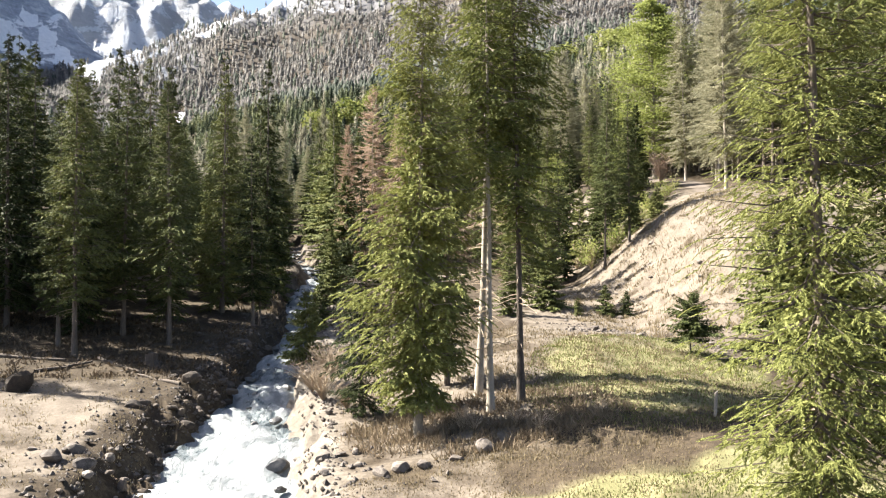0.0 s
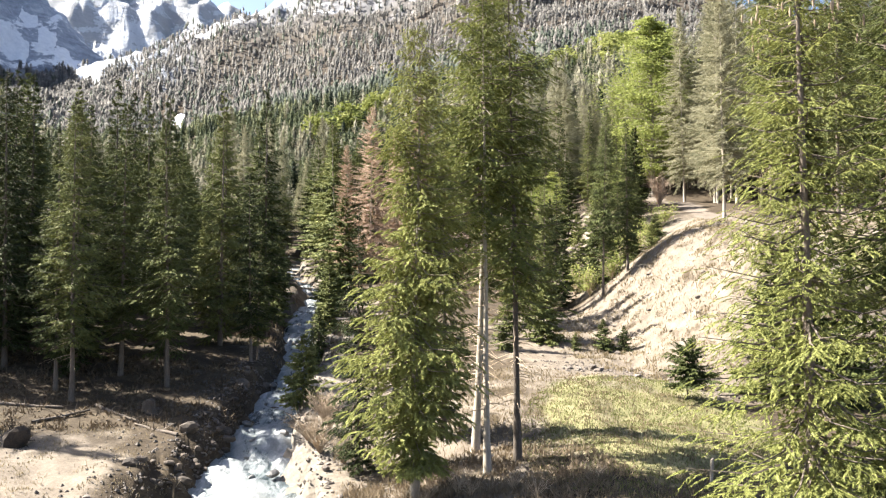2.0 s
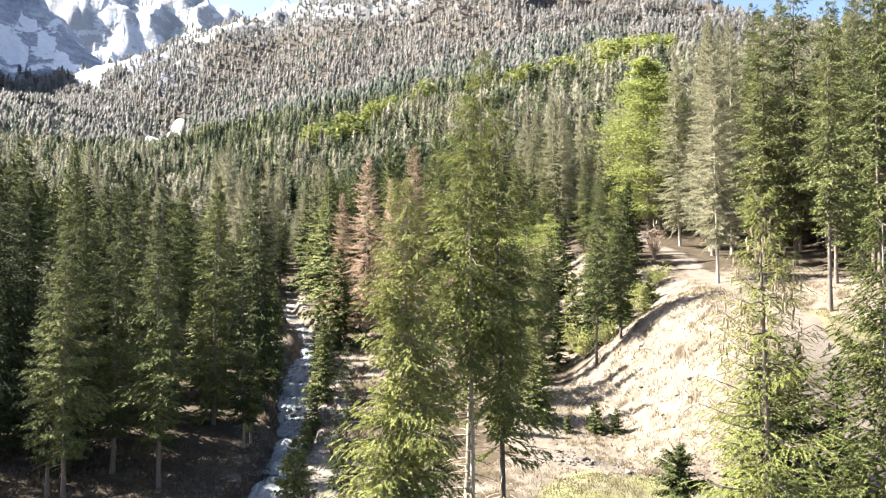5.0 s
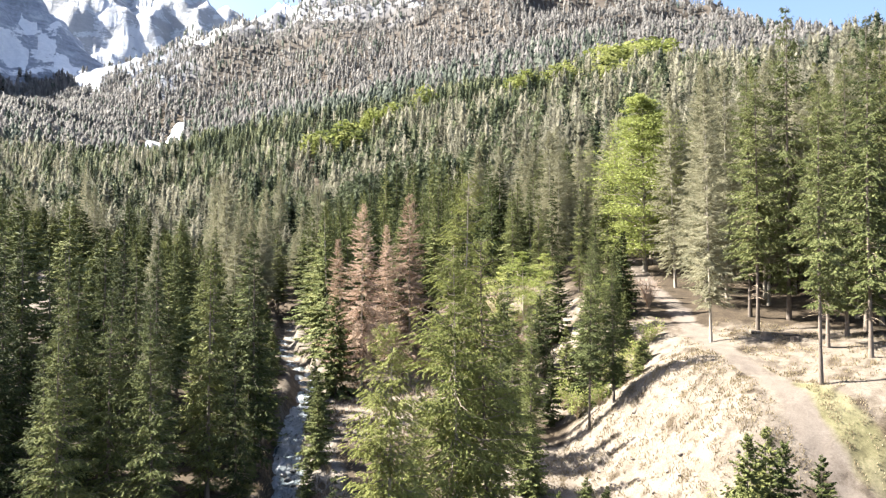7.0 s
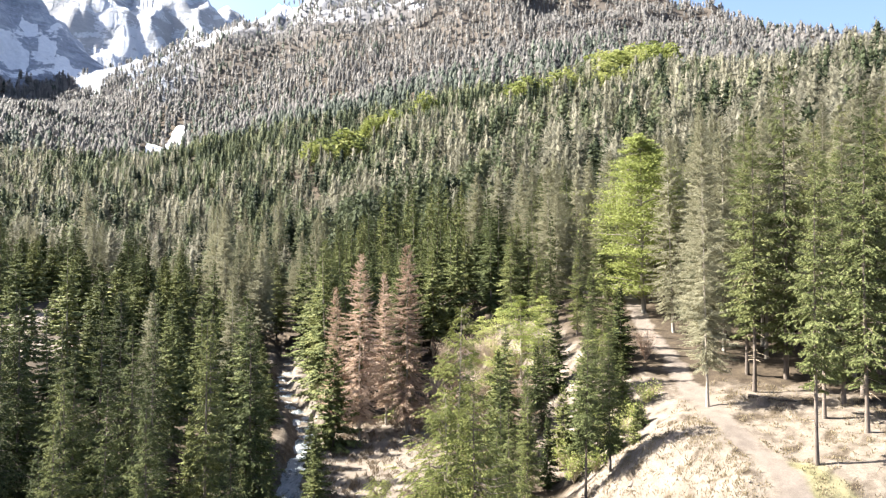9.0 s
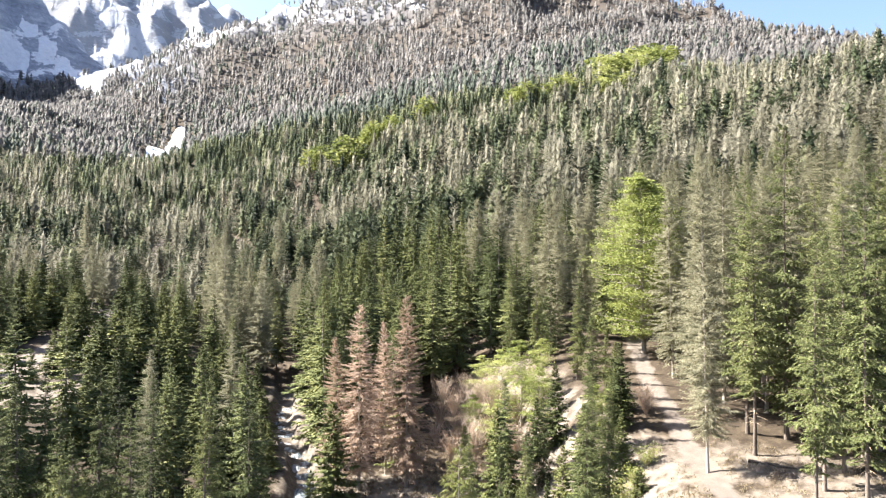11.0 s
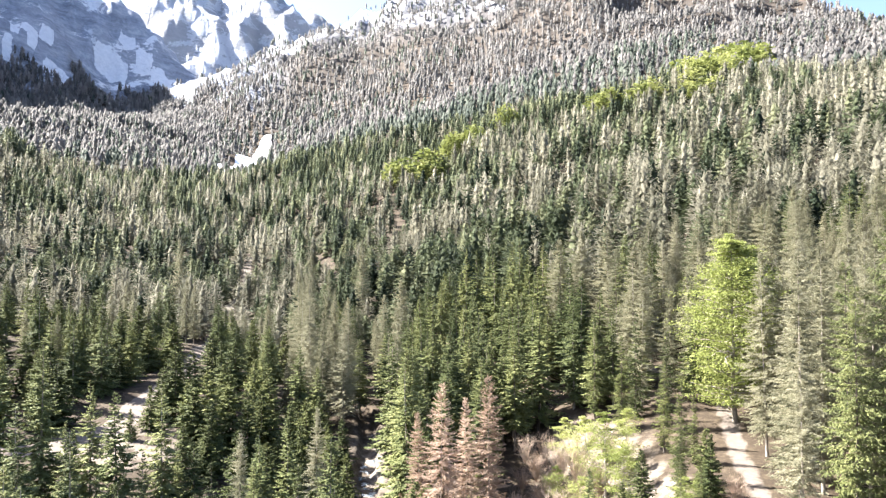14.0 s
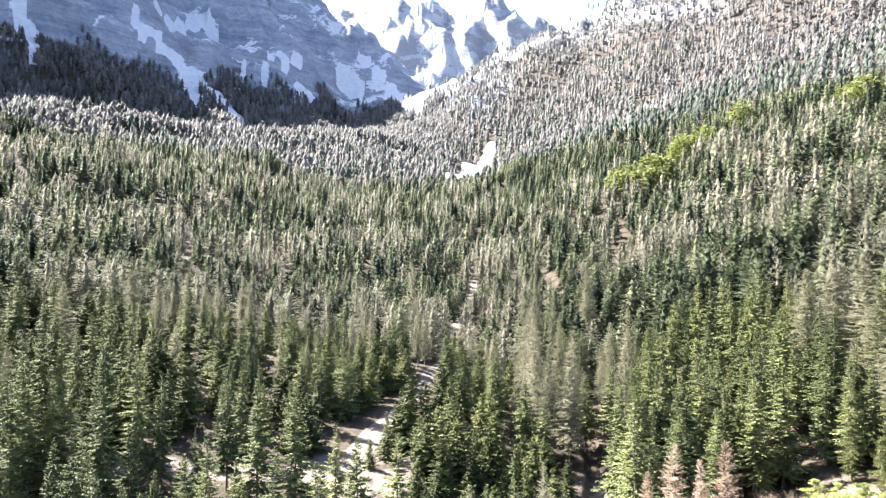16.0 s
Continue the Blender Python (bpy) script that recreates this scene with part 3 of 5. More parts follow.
    s = calc(nt, "ADD", attr(nt, "snow"), calc(nt, "MULTIPLY", calc(nt, "SUBTRACT", patch, 0.5), 3.4))
    s = calc(nt, "ADD", s, calc(nt, "MULTIPLY", calc(nt, "SUBTRACT", fine_far, 0.5), 0.8))
    s = calc(nt, "ADD", s, calc(nt, "MULTIPLY", calc(nt, "SUBTRACT", steep.outputs[2], 0.72), 0.9))
    s = calc(nt, "MULTIPLY", calc(nt, "SUBTRACT", s, 0.62), 7.0, True)
    s = calc(nt, "MULTIPLY", s, calc(nt, "MULTIPLY", calc(nt, "SUBTRACT", attr(nt, "snow"), 0.04), 5.0, True))
    col = mix(nt, s, col, ramp(nt, fine_far, (0.3, (0.54, 0.565, 0.61)), (0.7, (0.70, 0.715, 0.74))))
    # beyond 2300 m rock and snow are blended towards one blue-grey as haze
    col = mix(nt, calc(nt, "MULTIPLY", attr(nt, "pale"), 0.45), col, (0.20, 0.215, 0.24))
    link(nt, col, bsdf.inputs["Base Color"])
    bsdf.inputs["Roughness"].default_value = 0.92
    bsdf.inputs["Specular IOR Level"].default_value = 0.2
    relief = calc(nt, "ADD", calc(nt, "MULTIPLY", f, 0.12), calc(nt, "MULTIPLY", calc(nt, "MULTIPLY", rockf, attr(nt, "rock")), 40.0))
    bump(nt, bsdf, relief, 0.6, 1.0)
    return m


def build_ground():
    az = np.radians(np.concatenate([np.linspace(-180, -66, 26)[:-1], np.linspace(-64, 40, 430), np.linspace(42, 180, 30)[1:]]))
    dist = np.concatenate([[2.0], np.geomspace(6.0, 4700.0, 370)])
    A, D = np.meshgrid(az[:-1], dist, indexing="ij")
    x, y = D * np.sin(A), D * np.cos(A)
    z, rock = land(x, y)
    n, k = x.shape
    verts = np.stack([x, y, z], -1).reshape(-1, 3)
    i, j = np.meshgrid(np.arange(n), np.arange(k - 1), indexing="ij")
    i2 = (i + 1) % n
    faces = np.stack([i * k + j, i * k + j + 1, i2 * k + j + 1, i2 * k + j], -1).reshape(-1, 4)
    hub = len(verts)
    verts = np.concatenate([verts, [[0, 0, height(0, 0)]]])
    u, v = uv(x, y)
    s = v - river_v(u)
    corner = np.minimum(s - 14.2, y - 39)
    bare = np.clip(smooth(-3, 3, corner) * smooth(36, 22, s - 8) * (0.62 + 0.38 * smooth(84, 66, y)) * smooth(135, 112, y) * (1 - 0.8 * smooth(58, 66, y) * smooth(27, 22, s)) + smooth(20, 44, x) * smooth(30, 36, y) * smooth(62, 40, y) * smooth(50, 44, x), 0, 1)
    bare = np.maximum(bare, 0.42 * smooth(1.25, 0.7, blob(x, y, 9, 92, 9, 20, 10)))
    bare = np.maximum(bare, 0.6 * smooth(1.2, 0.6, blob(x, y, 27, 60, 14, 14)))
    # beach colour stops at the edge of the wood's shade, painting that edge in
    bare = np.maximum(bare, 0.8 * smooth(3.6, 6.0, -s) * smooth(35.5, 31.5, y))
    bare = np.maximum(bare, 0.5 * smooth(1.5, 3.5, s) * smooth(16, 6, s) * smooth(70, 40, y) + 0.45 * smooth(1.3, 0.6, blob(x, y, 4, 34, 9, 9)))
    bare = np.maximum(bare, 0.7 * smooth(1.25, 0.6, blob(x, y, -54, 97, 11, 10)))
    bare = np.maximum(bare, 0.4 * smooth(1.2, 0.6, blob(x, y, -38, 114, 13, 15)))
    bare = np.maximum(bare, 0.75 * smooth(1.2, 0.8, scar(x, y)))
    # pale ground by the dead spruces, strengthened to stand in for sunlight
    bare = np.maximum(bare, 0.9 * smooth(1.25, 0.7, blob(x, y, -5.5, 78, 8, 12)))
    bare = bare * (1 - 0.5 * smooth(0.25, 0.8, wobble(x, y, 5.5, 41)) - 0.3 * smooth(0.4, 0.9, wobble(x, y, 2.3, 42)))
    green = np.maximum(smooth(1.25, 0.6, blob(x, y, 9.5, 35, 5.5, 9.5, -12)), smooth(1.2, 0.7, blob(x, y, 7.0, 16.0, 7, 6.5)))
    green = green * (0.5 + 0.5 * smooth(-0.5, 0.4, wobble(x, y, 6.5, 43)))
    green = np.maximum(green, 0.55 * smooth(1.2, 0.6, blob(x, y, 27.5, 49, 2.2, 6, 10)))
    shingle = smooth(5.5, 2.6, np.abs(s) - 0.3 * wobble(x, y, 9, 4)) * 0.9 * np.where(s < 0, 0.15 + 0.25 * smooth(58, 75, u), 1 - 0.5 * smooth(58, 75, u)) * smooth(150, 125, u)
    track = np.maximum(0.66 * smooth(1.9, 0.6, off_line(x, y, TRACK) + 0.35 * wobble(x, y, 5, 18)), np.maximum(smooth(3.0, 1.5, off_line(x, y, ROAD) + 1.0 * smooth(120, 150, y)), smooth(2.8, 1.4, off_line(x, y, SPUR))))
    r = np.hypot(x, y)
    fan = snow_fan(x, y)
    snow = np.where(r > 800, np.clip(rock * smooth(250, 620, z) * 1.5, 0, 0.5), 0)
    snow = np.maximum(snow, 0.34 * rock * (A < radians(-22)) * (r > 1300) * smooth(240, 340, z))
    snow = np.where(r > 3000, np.clip(0.45 + 0.25 * rock, 0, 1), snow)
    snow = np.maximum(snow, 2.2 * smooth(1.15, 0.75, fan))
    snow = np.where((A < radians(-22)) & (r < 2600), snow * 0.8, snow)
    snow = np.maximum(snow, 2.4 * couloirs(x, y))
    snow = np.where((A > radians(-20)) & (r < 2500) & (fan > 1.2), 0.40 * smooth(430, 620, z), snow)
    snow = snow * (1 - smooth(radians(8), radians(16), A) * (r < 3000))
    edge = 350 + 60 * wobble(x, y, 170, 14)
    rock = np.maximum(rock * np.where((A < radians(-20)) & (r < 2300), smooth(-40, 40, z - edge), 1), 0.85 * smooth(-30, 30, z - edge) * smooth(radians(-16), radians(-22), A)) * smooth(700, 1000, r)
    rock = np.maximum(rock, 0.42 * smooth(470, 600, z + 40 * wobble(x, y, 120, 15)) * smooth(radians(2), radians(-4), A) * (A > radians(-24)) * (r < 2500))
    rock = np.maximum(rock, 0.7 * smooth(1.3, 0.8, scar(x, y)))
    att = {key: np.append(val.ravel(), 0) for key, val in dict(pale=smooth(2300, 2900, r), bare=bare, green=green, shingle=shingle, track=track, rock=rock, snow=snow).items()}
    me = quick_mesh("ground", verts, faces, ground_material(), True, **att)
    # the middle, under the first eye
    bm = bmesh.new()
    bm.from_mesh(me)
    bm.verts.ensure_lookup_table()
    for a in range(n):
        f = bm.faces.new((bm.verts[hub], bm.verts[((a + 1) % n) * k], bm.verts[a * k]))
        f.smooth = True
    bmesh.ops.recalc_face_normals(bm, faces=bm.faces[:])
    bm.to_mesh(me)
    bm.free()
    return tagged(new("ground", me), "mountain valley ground of dry grass, forest litter, rock and old snow", "ground", kind="structure")


ground = build_ground()
# make sure that it faces up
if ground.data.polygons[0].normal.z < 0:
    ground.data.flip_normals()


# ---- river ----
def water_material():
    m, nt, bsdf, out = nodes_of("white_water")
    p = place_of(nt)
    flow = nt.nodes.new("ShaderNodeMapping")
    flow.inputs["Rotation"].default_value = (0, 0, radians(-8))
    flow.inputs["Scale"].default_value = (1.3, 0.42, 1.0)
    link(nt, p, flow.inputs["Vector"])
    a, b = noise_tex(nt, 0.8, 7, 0.7, flow.outputs[0], 1.6), noise_tex(nt, 3.5, 5, 0.75, flow.outputs[0], 0.8)
    foam = calc(nt, "ADD", calc(nt, "MULTIPLY", a, 0.7), calc(nt, "MULTIPLY", b, 0.3))
    foam = calc(nt, "ADD", foam, calc(nt, "MULTIPLY", attr(nt, "churn"), 0.17))
    link(nt, ramp(nt, foam, (0.42, (0.030, 0.042, 0.046)), (0.52, (0.105, 0.125, 0.135)), (0.62, (0.20, 0.216, 0.226)), (0.78, (0.40, 0.41, 0.42))), bsdf.inputs["Base Color"])
    link(nt, ramp(nt, foam, (0.45, (0.12, 0.12, 0.12)), (0.65, (0.65, 0.65, 0.65))), bsdf.inputs["Roughness"])
    bump(nt, bsdf, foam, 0.8, 0.25)
    return m


def build_river():
    u = np.arange(-30, 150, 0.22)
    c = np.linspace(-1, 1, 25)
    U, C = np.meshgrid(u, c, indexing="ij")
    half = river_half(U)
    V = river_v(U) + C * half * 1.28
    x, y = V * math.cos(AX) - U * math.sin(AX), U * math.cos(AX) + V * math.sin(AX)
    steps = 0.20 * wobble(x, y, 4.5, 5) + 0.10 * wobble(x, y, 1.6, 6) + 0.05 * wobble(x, y, 0.6, 7)
    z = floor_z(U) - 0.28 + steps * smooth(1.05, 0.6, np.abs(C)) - 0.10 * np.abs(C) ** 3
    n, k = x.shape
    i, j = np.meshgrid(np.arange(n - 1), np.arange(k - 1), indexing="ij")
    faces = np.stack([i * k + j, i * k + j + 1, (i + 1) * k + j + 1, (i + 1) * k + j], -1).reshape(-1, 4)
    churn = np.clip(0.35 + 0.5 * wobble(x, y, 5.5, 8) + smooth(44, 24, U) * 0.6, 0, 1)
    me = quick_mesh("water", np.stack([x, y, z], -1).reshape(-1, 3), faces, water_material(), True, churn=churn.ravel())
    return tagged(new("water", me), "white foaming mountain stream rushing between stones", "stream", kind="structure")


build_river()

# ---- kinds of trees ----
KINDS = {}
rngk = np.random.RandomState(3)
BESIDE = dict(fine=True, gaps=0.28, spray=0.16, slim=0.15, core=1800, grain=0.45)
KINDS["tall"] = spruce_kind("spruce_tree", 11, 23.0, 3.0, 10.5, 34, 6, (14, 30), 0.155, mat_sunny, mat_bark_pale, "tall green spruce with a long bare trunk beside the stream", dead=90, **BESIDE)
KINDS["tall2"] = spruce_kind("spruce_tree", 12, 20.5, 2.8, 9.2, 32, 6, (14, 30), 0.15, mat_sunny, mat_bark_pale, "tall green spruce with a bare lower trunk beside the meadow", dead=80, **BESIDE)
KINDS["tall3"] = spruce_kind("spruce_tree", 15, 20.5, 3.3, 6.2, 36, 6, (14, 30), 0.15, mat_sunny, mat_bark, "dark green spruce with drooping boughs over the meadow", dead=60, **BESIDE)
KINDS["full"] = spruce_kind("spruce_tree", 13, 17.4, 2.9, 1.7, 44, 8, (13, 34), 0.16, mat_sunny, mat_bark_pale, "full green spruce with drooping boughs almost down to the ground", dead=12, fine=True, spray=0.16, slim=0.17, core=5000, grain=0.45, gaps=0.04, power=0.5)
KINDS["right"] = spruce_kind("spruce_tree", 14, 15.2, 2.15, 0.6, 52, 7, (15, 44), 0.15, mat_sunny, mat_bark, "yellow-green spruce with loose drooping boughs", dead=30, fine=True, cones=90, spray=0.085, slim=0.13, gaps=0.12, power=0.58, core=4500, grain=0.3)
MID = "green spruce standing in the valley forest"
for k in range(5):
    radius, low, power = (2.9, 2.5, 3.2, 2.8, 2.6)[k], (2.0, 3.0, 1.2, 1.8, 4.0)[k], (1.0, 0.9, 1.05, 0.95, 0.85)[k]
    KINDS["mid%d" % k] = spruce_kind("forest_spruce", 20 + k, 19.0, radius, low, 34, 7, 38, 0.17, mat_spruce, (mat_bark, mat_bark_pale)[k % 2], MID, droop=0.36, thin=0.22, power=power, leaf=0.19, core=500)
    KINDS["near%d" % k] = spruce_kind("spruce_tree", 25 + k, 19.0, radius, low, 30, 6, (12, 20), 0.16, mat_shady, mat_bark, "green spruce, needles darkened as shade, in the wood on the stream bank", dead=24, fine=True, power=power, spray=0.22, slim=0.17, grain=0.6)
for k in range(3):
    KINDS["terr%d" % k] = spruce_kind("spruce_tree", 35 + k, 24.0, (2.7, 2.5, 3.0)[k], (4.0, 6.0, 2.8)[k], 34, 6, (13, 19), 0.16, mat_spruce, mat_bark, "tall spruce with a straight bare trunk on the terrace", dead=40, fine=True, spray=0.23, slim=0.17, grain=0.6)
for k in range(3):
    KINDS["young%d" % k] = spruce_kind("young_spruce", 30 + k, 8.0, (1.9, 1.5, 2.2)[k], 0.3, 26, 7, 28, 0.08, mat_young, mat_bark, "young bushy green spruce on the valley floor", droop=0.2, thin=0.25, power=0.8, lift=0.12, leaf=0.2, core=320)
for k in range(3):
    KINDS["larch%d" % k] = spruce_kind("larch_tree", 40 + k, 22.0, (2.3, 2.7, 2.0)[k], (4.0, 3.0, 3.0)[k], 54, 8, 72, 0.14, mat_larch, mat_bark_pale, "grey-brown larch with bare twigs just budding", droop=0.12, thin=0.06, power=(0.62, 0.7, 0.45)[k], lift=0.05, leaf=0.17, loose=0.8, sway=0.28)
for k in range(2):
    KINDS["dead%d" % k] = spruce_kind("dead_spruce", 50 + k, 20.0, (2.4, 2.9)[k], (3.0, 2.4)[k], 50, 8, 60, 0.14, mat_dead, mat_bark_pale, "dead spruce with dry reddish-brown boughs", droop=0.2, thin=0.06, power=0.6, leaf=0.17, loose=0.8, sway=0.22)
KINDS["beech"] = broadleaf_kind("beech_tree", 60, 20.0, 4.5, 1.4, 30000, mat_beech, mat_bark_pale, "bright yellow-green beech in fresh spring leaf beside the track", limbs=80, size=0.19)
KINDS["birch"] = broadleaf_kind("small_beech", 61, 10.0, 2.6, 1.2, 7000, mat_beech, mat_bark_pale, "small beech with fresh light-green leaves on the slope", limbs=30, size=0.15)
KINDS["bare"] = broadleaf_kind("bare_tree", 62, 8.0, 2.6, 1.0, 500, mat_dead, mat_bark_pale, "leafless grey deciduous tree with bare branches", limbs=40, size=0.2)
KINDS["bush"] = spruce_kind("small_spruce", 63, 3.6, 1.25, 0.25, 15, 7, 40, 0.045, mat_young, mat_bark, "small bushy spruce on open ground", droop=0.12, thin=0.16, lift=0.15, leaf=0.22, core=200)
KINDS["round"] = spruce_kind("small_pine", 64, 3.8, 1.8, 1.1, 14, 8, 50, 0.06, mat_young, mat_bark, "small round-crowned conifer below the bank", droop=0.05, thin=0.15, lift=0.2, power=0.45, leaf=0.18, core=300)

PLANTED = []


def plant(kind, x, y, h=None, turn=None, fat=1.0, lean=(0, 0)):
    """A tree of that kind, scaled to the height h."""
    own = {"near": 19, "terr": 24, "tall": 23, "tall2": 20.5, "tall3": 20.5, "full": 17.4, "right": 15.2, "mid": 19, "youn": 8, "larc": 22, "dead": 20, "beec": 20, "birc": 10, "bare": 8, "bush": 3.6, "roun": 3.8}
    full = own[kind] if kind in own else own[kind[:3] if kind[:3] == "mid" else kind[:4]]
    k = (h or full) / full
    turn = rngk.uniform(0, 360) if turn is None else turn
    ob = copy_thing(KINDS[kind], pose(x, y, height(x, y) - 0.12, lean[0] + rngk.normal(0, 0.5), lean[1] + rngk.normal(0, 0.5), 0) @ pose(0, 0, 0, 0, 0, turn) @ Matrix.Diagonal((k * fat, k * fat, k, 1)))
    PLANTED.append((x, y, 1.4))
    return ob


# the group by the stream and the two at the right
plant("full", -0.9, 27.3, 17.2, 20, 0.95)
plant("near2", -3.3, 30.6, 11.0)
plant("tall", 1.45, 31.3, 22.7, 75, 1.0, (0, 2.2))
plant("tall2", 1.8, 28.6, 19.6, 200, 0.9, (0, -0.6))
plant("tall3", 3.05, 29.6, 19.6, 310, 1.0, (0, -0.4))
plant("near0", 0.2, 33.5, 13.5)
plant("right", 6.25, 12.4, 15.3, 40)
plant("full", 8.9, 13.6, 14.4, 190)
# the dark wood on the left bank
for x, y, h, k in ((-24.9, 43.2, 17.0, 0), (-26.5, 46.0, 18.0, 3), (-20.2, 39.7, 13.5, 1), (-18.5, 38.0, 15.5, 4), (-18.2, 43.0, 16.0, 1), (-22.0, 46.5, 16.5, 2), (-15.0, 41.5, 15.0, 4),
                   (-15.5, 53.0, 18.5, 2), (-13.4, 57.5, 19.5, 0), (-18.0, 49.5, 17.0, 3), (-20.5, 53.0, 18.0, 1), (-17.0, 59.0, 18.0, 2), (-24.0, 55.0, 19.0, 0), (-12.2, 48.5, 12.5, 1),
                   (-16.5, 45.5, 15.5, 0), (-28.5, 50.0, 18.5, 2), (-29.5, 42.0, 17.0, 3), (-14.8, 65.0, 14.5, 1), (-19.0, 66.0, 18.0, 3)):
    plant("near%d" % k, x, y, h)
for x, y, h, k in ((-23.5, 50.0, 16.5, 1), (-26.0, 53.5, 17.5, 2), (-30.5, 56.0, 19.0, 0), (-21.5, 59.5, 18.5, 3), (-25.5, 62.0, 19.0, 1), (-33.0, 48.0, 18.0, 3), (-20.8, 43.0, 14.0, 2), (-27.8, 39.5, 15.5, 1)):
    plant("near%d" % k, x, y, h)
# thick woods farther along the left bank, mostly out of view, added for shade
rngw = np.random.RandomState(5)
for x in np.arange(-62, -31, 5.2):
    for y in np.arange(35.5, 60, 5.4):
        plant("mid%d" % rngw.randint(5), x + rngw.uniform(-1.6, 1.6), y + rngw.uniform(-1.6, 1.6), rngw.uniform(17, 22))
